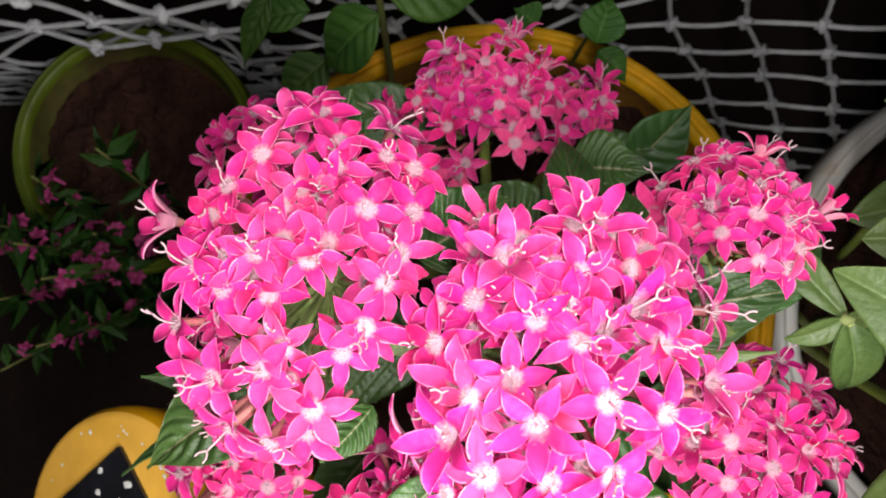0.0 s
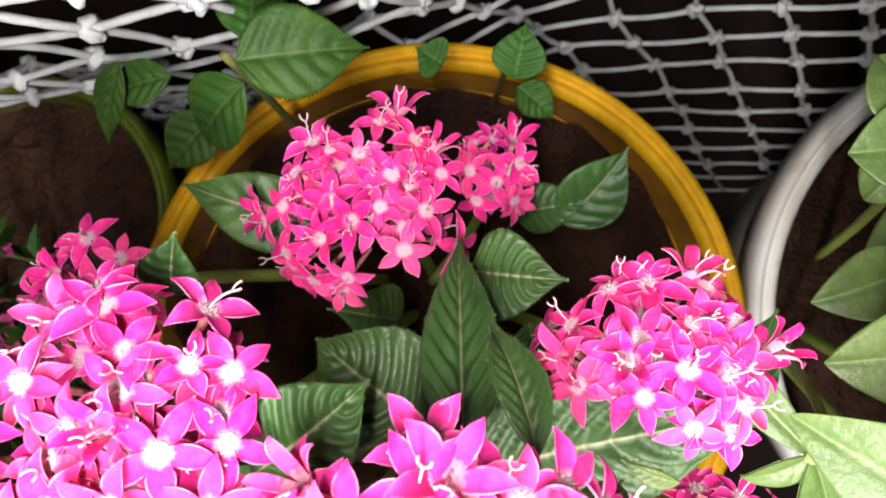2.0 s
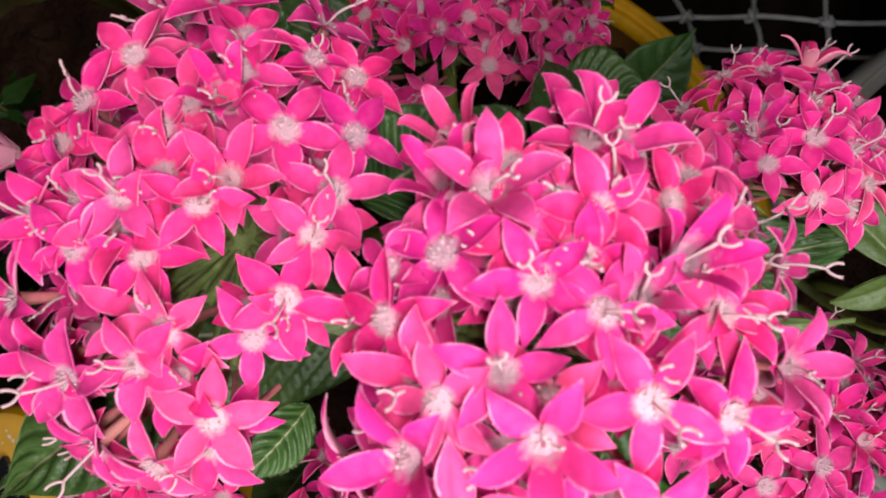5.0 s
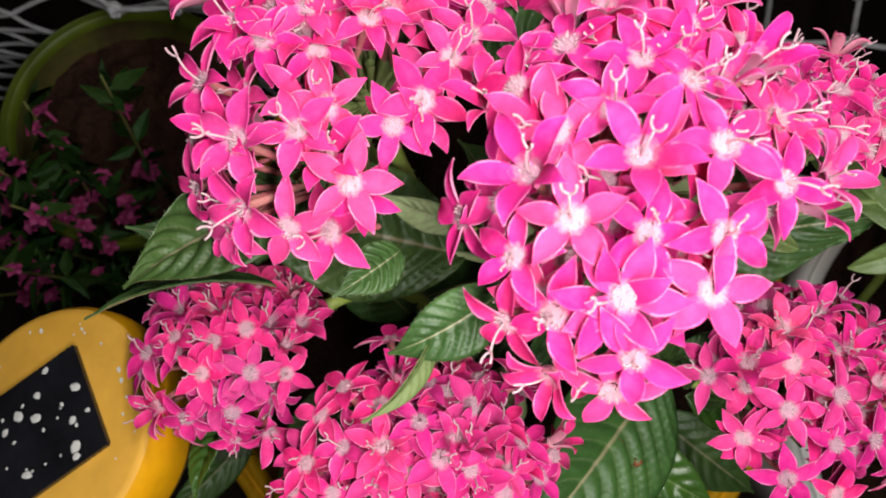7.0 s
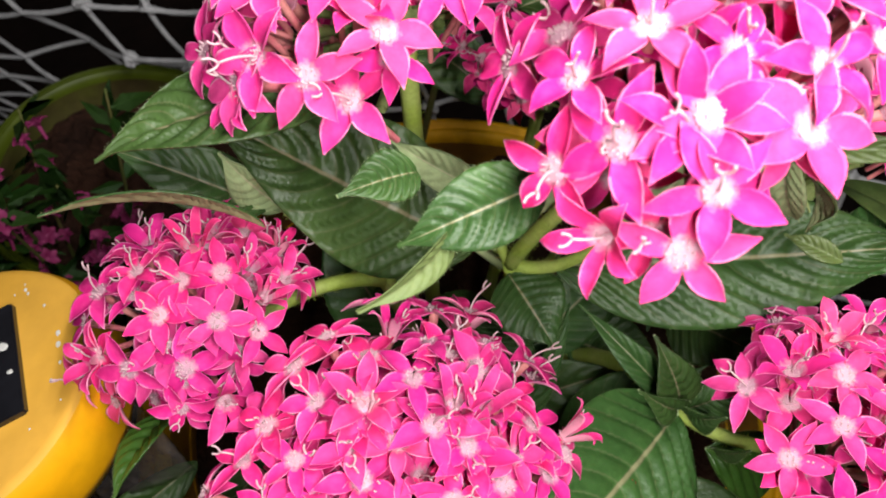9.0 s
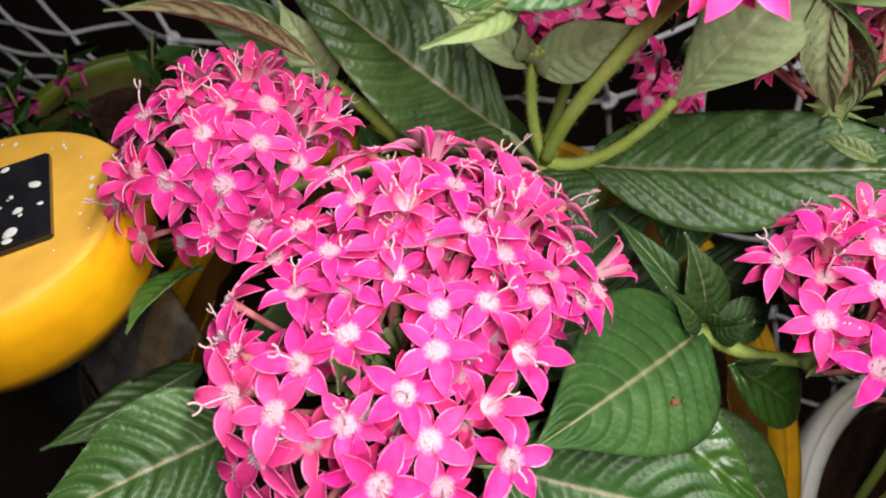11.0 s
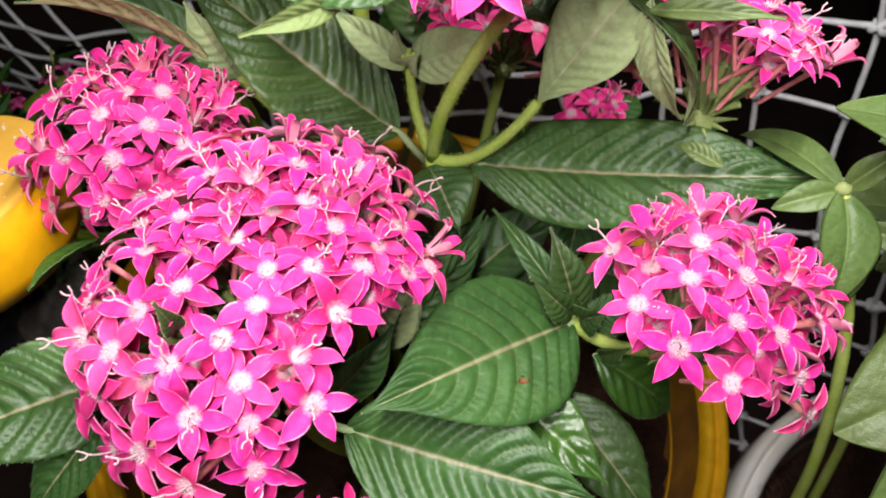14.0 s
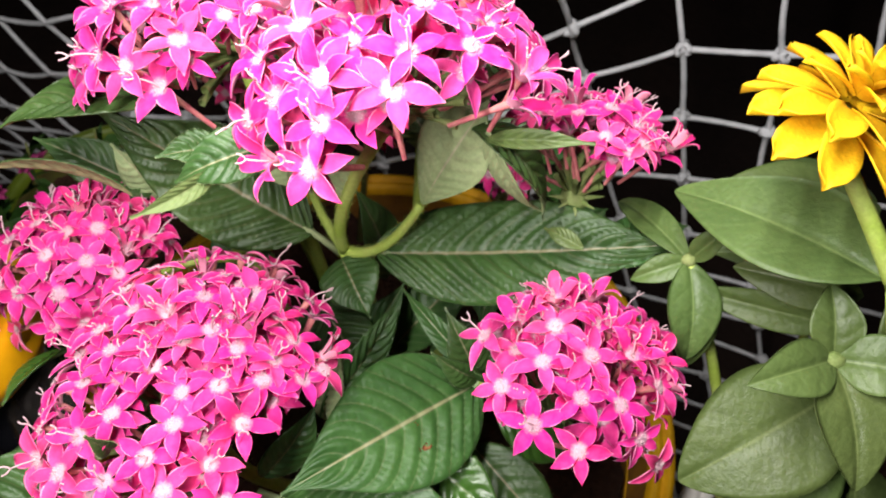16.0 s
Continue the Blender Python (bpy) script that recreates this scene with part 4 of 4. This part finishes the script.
# small crown of leaves at the lower shoot's tip
ZL(ZN, (0.1010, -0.0060, 0.5080), 0.008, (-0.6, -0.8, 0.4), bend=0.08, fold=0.3, seed=70)
ZL(ZN, (0.1030, -0.0330, 0.4740), 0.0175, (0.1, -0.5, 1), bend=0.16, fold=0.12, seed=71)
ZL(ZN, (0.0734, 0.0248, 0.4707), 0.012, (-0.1, -0.4, 1), bend=0.10, fold=0.2, seed=72)
ZL(ZN, (0.0800, -0.0170, 0.4840), 0.009, (-0.1, -0.5, 1), bend=0.10, fold=0.2, seed=73)
ZL((0.0980, -0.0150, 0.4860), (0.1040, -0.0330, 0.4700), 0.016, (0.2, -0.5, 1), bend=0.12, fold=0.2, seed=74)
ZL((0.1400, -0.0200, 0.4950), (0.0980, -0.0160, 0.4870), 0.012, (0, -0.7, 0.7), bend=0.05, fold=0.25, seed=75)
ZL((0.1400, -0.0150, 0.5050), (0.1060, -0.0120, 0.4980), 0.016, (0, -0.6, 0.8), bend=0.08, fold=0.2, seed=76)
# crown at the near shoot's tip
ZL(ZM, (0.1060, -0.0590, 0.5150), 0.015, (-0.1, -0.4, 1), bend=0.12, fold=0.2, seed=77)
ZL(ZM, (0.1470, -0.0450, 0.5200), 0.016, (0.1, -0.4, 1), bend=0.12, fold=0.2, seed=78)
ZL(ZM, (0.1220, -0.0280, 0.5220), 0.014, (0, -0.7, 0.7), bend=0.12, fold=0.2, seed=79)
ZL(ZM, (0.1370, -0.0720, 0.5040), 0.020, (0.1, -0.5, 1), bend=0.14, fold=0.12, seed=80)
ZL((0.1370, -0.0420, 0.5000), (0.1040, -0.0720, 0.4760), 0.036, (-0.2, -0.5, 1), bend=0.10, fold=0.08, seed=81)
ZL((0.1400, -0.0480, 0.4900), (0.1180, -0.0860, 0.4650), 0.026, (0, -0.5, 1), bend=0.10, fold=0.12, seed=82)
ZL((0.1500, -0.0400, 0.5000), (0.1430, -0.0100, 0.5250), 0.022, (0.2, -0.7, 0.7), bend=0.10, fold=0.12, seed=83)
ZL((0.1500, -0.0500, 0.4800), (0.1550, -0.0850, 0.4600), 0.030, (0.1, -0.4, 1), bend=0.10, fold=0.12, seed=84)
for c, r in ((ZN, 0.0022), (ZM, 0.0026)):
    bm = bmesh.new()
    blob(bm, c, (r, r, r), 0, 0.3, 2, 2)
    part("bud", bm, CALYX, zinnia, "tight yellowish green bud")

ZC, ZAX = Vector((0.1060, -0.0090, 0.5600)), Vector((0.2, 0.25, 1)).normalized()
bm = bmesh.new()
blob(bm, ZC - ZAX * 0.0055, (0.0065, 0.0065, 0.005), 0, 0.3, 4, 2)
bloom = part("bloom", bm, CALYX, zinnia, "double yellow zinnia bloom")
rng = random.Random(9)
ZPETAL = []
for v in range(3):
    bm = bmesh.new()
    rows, cols = 10, 6
    lay = []
    for k in range(2):
        g = []
        for i in range(rows + 1):
            q = i / rows
            w = 0.0046 * (0.42 + 0.58 * math.sin(math.pi * 0.5 * min(1, q / 0.62))) * math.sqrt(max(0.02, 1 - max(0.0, (q - 0.62) / 0.38) ** 2))
            g.append([bm.verts.new((w * (j / cols * 2 - 1), 0.003 + 0.0205 * q, 0.0018 * math.sin(q * 2.6) - (0.002 + 0.001 * v) * q * q + 0.0016 * (j / cols * 2 - 1) ** 2 * (0.4 + q) - 0.0005 * k)) for j in range(cols + 1)])
        lay.append(g)
    for i in range(rows):
        for j in range(cols):
            bm.faces.new((lay[0][i][j], lay[0][i][j + 1], lay[0][i + 1][j + 1], lay[0][i + 1][j]))
            bm.faces.new((lay[1][i][j], lay[1][i + 1][j], lay[1][i + 1][j + 1], lay[1][i][j + 1]))
    edge = [(i, 0) for i in range(rows + 1)] + [(rows, j) for j in range(1, cols + 1)] + [(i, cols) for i in range(rows - 1, -1, -1)]
    for (a, b), (c, d) in zip(edge, edge[1:]):
        bm.faces.new((lay[0][a][b], lay[0][c][d], lay[1][c][d], lay[1][a][b]))
    me = bpy.data.meshes.new("petal")
    bm.to_mesh(me)
    bm.free()
    me.materials.append(ZYELLOW)
    for p in me.polygons:
        p.use_smooth = True
    ZPETAL.append(me)
for ring, (n, size, lift, up) in enumerate(((10, 1.0, -20, -0.001), (10, 0.92, -2, 0.001), (9, 0.72, 24, 0.003), (7, 0.48, 50, 0.005))):
    for k in range(n):
        m = Matrix.Translation(ZC + ZAX * up) @ ZAX.to_track_quat("Z", "Y").to_matrix().to_4x4() @ Matrix.Rotation(2 * math.pi * (k + 0.4 * ring) / n + rng.uniform(-0.12, 0.12), 4, "Z") @ Matrix.Rotation(radians(lift + rng.uniform(-8, 8)), 4, "X") @ Matrix.Diagonal((size * 1.05, size, size, 1))
        placed("petal", ZPETAL[rng.randrange(3)], bloom, m)

# ---------------------------------------------------------------- the solar lamp beside the yellow pot
LN, LE = Vector((-0.330, 0.099, 0.939)).normalized(), Vector((0.586, -0.758, 0.286)).normalized()
LD = LN.cross(LE)
LC = Vector((-0.1485, -0.0876, 0.4400))
base = Matrix.Translation(LC) @ Matrix((LE, LD, LN)).transposed().to_4x4()
solar = thing("solar_lamp", "round yellow plastic solar lamp with a drop-spotted black panel", "garden lamp")
solar.matrix_basis = base
bm = bmesh.new()
lathe(bm, [(0.0005, -0.031), (0.024, -0.031), (0.035, -0.028), (0.0395, -0.020), (0.041, -0.009), (0.0405, -0.0035), (0.0390, -0.0009)], 72)
part("body", bm, AMBER, solar)
bm = bmesh.new()
lathe(bm, [(0.0390, -0.0009), (0.0380, -0.0002), (0.0365, 0.0), (0.0005, 0.0)], 72)
part("top", bm, PALE_AMBER, solar, "pale top face")
bm = bmesh.new()
bmesh.ops.create_cube(bm, size=1.0)
bmesh.ops.scale(bm, vec=(0.037, 0.040, 0.003), verts=bm.verts)
bmesh.ops.bevel(bm, geom=bm.edges[:], offset=0.0005, segments=2, affect="EDGES")
bmesh.ops.translate(bm, vec=(0, 0, 0.0006), verts=bm.verts)
panel = part("solar_panel", bm, BLACK, solar, "black glass solar panel spotted with white drops", smooth=False)
rng = random.Random(31)
drop_bm = bmesh.new()
blob(drop_bm, (0, 0, 0), (1, 1, 0.35), 0, 0.35, 8, 2)
drop = bpy.data.meshes.new("dried_drop")
drop_bm.to_mesh(drop)
drop_bm.free()
drop.materials.append(CHALK)
for _ in range(26):
    r = rng.choice((0.0005, 0.0007, 0.0009, 0.0013, 0.0019))
    placed("dried_drop", drop, panel, Matrix.Translation((rng.uniform(-0.017, 0.017), rng.uniform(-0.018, 0.018), 0.0021)) @ Matrix.Rotation(rng.uniform(0, 6), 4, "Z") @ Matrix.Diagonal((r, r * rng.uniform(0.6, 1), r * 0.6, 1)))
for _ in range(26):
    a, r, k = rng.uniform(0, 6.283), rng.uniform(0.029, 0.0355), rng.choice((0.0004, 0.0006, 0.0010))
    placed("dried_drop", drop, panel, Matrix.Translation((r * math.cos(a), r * math.sin(a), 0.0)) @ Matrix.Diagonal((k, k * 0.7, k * 0.4, 1)))
bm = bmesh.new()
inv = base.inverted()
tube(bm, [(0, 0, -0.032), inv @ Vector((-0.150, -0.094, 0.30)), inv @ Vector((-0.165, -0.100, 0.0))], [0.009, 0.008, 0.005], 12)
part("spike", bm, BLACK, solar)

# crumpled plastic bag over the pot's rim
bag = thing("plastic_bag", "crumpled greyish clear plastic bag draped over the pot rim", "bag", at=(-0.128, -0.092, 0.30))
BAG_A, BAG_B, BAG_UP = Vector((-0.152, -0.082, 0.384)), Vector((-0.122, -0.101, 0.372)), Vector((0.036, 0.012, 0.046))
for name, low, high in (("top_film", 0.0, 1.0), ("side_film", -1.0, 0.0)):
    bm = bmesh.new()
    rows = []
    for i in range(31):
        w = low + (high - low) * i / 30
        line = []
        for j in range(31):
            u = j / 30
            p = BAG_A.lerp(BAG_B, u)
            p = p + BAG_UP * w if w > 0 else p + Vector((0.010 * w, 0.012 * w, (p.z - 0.299) * w))
            k = Vector((u * 3, w * 3, 1.7))
            p.z += 0.006 * (abs(noise.noise(k)) - 0.2) * min(1.0, abs(w) * 6) + 0.002 * noise.noise(k * 4) * min(1.0, abs(w) * 6)
            line.append(bm.verts.new(p - Vector((-0.128, -0.092, 0.30))))
        rows.append(line)
    for a, b in zip(rows, rows[1:]):
        for j in range(30):
            bm.faces.new((a[j], a[j + 1], b[j + 1], b[j]))
    bmesh.ops.solidify(bm, geom=bm.faces[:], thickness=0.0003)
    part(name, bm, BAG, bag)

# ---------------------------------------------------------------- the small-flowered bush in the dark
cuphea = thing("cuphea_bush", "twiggy bush with tiny dark leaves and small magenta flowers", "flowering plant")
rng = random.Random(55)
lb = bmesh.new()
verts = [lb.verts.new(p) for p in ((0, 0, 0), (0.0022, 0.004, 0.0006), (0.0012, 0.008, 0.0002), (0, 0.011, -0.001), (-0.0012, 0.008, 0.0002), (-0.0022, 0.004, 0.0006), (0, 0.005, -0.0004))]
for a, b in zip((0, 1, 2, 3, 4, 5), (1, 2, 3, 4, 5, 0)):
    lb.faces.new((verts[6], verts[a], verts[b]))
bmesh.ops.solidify(lb, geom=lb.faces[:], thickness=0.0003)
tiny = bpy.data.meshes.new("leaf")
lb.to_mesh(tiny)
lb.free()
tiny.materials.append(BROAD)
fb = bmesh.new()
for k in range(6):
    petal(fb, k * 1.047, 0.0050, 0.0040, 0.45, 0.1, 0.2)
tube(fb, [(0, 0, 0), (0, 0, -0.008)], [0.0012, 0.0008], 6, 0)
bell = bpy.data.meshes.new("flower")
fb.to_mesh(bell)
fb.free()
bell.materials.append(CUPHEA)
bell.materials.append(CUPHEA)
TWIGS = [(-0.262, 0.030, 0.335), (-0.245, 0.020, 0.350), (-0.198, 0.066, 0.362), (-0.218, -0.030, 0.372), (-0.212, 0.026, 0.335), (-0.240, 0.055, 0.345), (-0.270, -0.010, 0.330), (-0.255, -0.045, 0.340), (-0.230, 0.002, 0.350), (-0.285, 0.025, 0.31)]
for n, tip in enumerate(TWIGS):
    foot = Vector((-0.255 + 0.01 * (n % 3), 0.0 + 0.008 * (n % 4), 0.0))
    way = bezier(foot, (foot + Vector(tip)) / 2 + Vector((rng.uniform(-0.02, 0.02), rng.uniform(-0.02, 0.02), 0.03)), tip, 16)
    bm = bmesh.new()
    tube(bm, way, [0.0022 - 0.0001 * k for k in range(17)], 6)
    twig = part("twig", bm, TWIG, cuphea)
    for k in range(44):
        q = rng.uniform(0.42, 1.0) * 16
        p = way[int(min(q, 15))].lerp(way[int(min(q, 15)) + 1], q % 1)
        ax = Vector((rng.uniform(-1, 1), rng.uniform(-1, 1), rng.uniform(0.3, 1.2)))
        placed("leaf", tiny, twig, aim(p, ax, rng.uniform(0, 6.28), rng.uniform(0.9, 2.0)))
    for k in range(6):
        q = rng.uniform(0.7, 1.0) * 15.9
        p = way[int(q)] + Vector((rng.uniform(-0.006, 0.006), rng.uniform(-0.006, 0.006), rng.uniform(0, 0.006)))
        placed("flower", bell, twig, aim(p, Vector((rng.uniform(-0.7, 0.7), rng.uniform(-0.7, 0.7), 1)), rng.uniform(0, 6), rng.uniform(0.7, 1.1)))
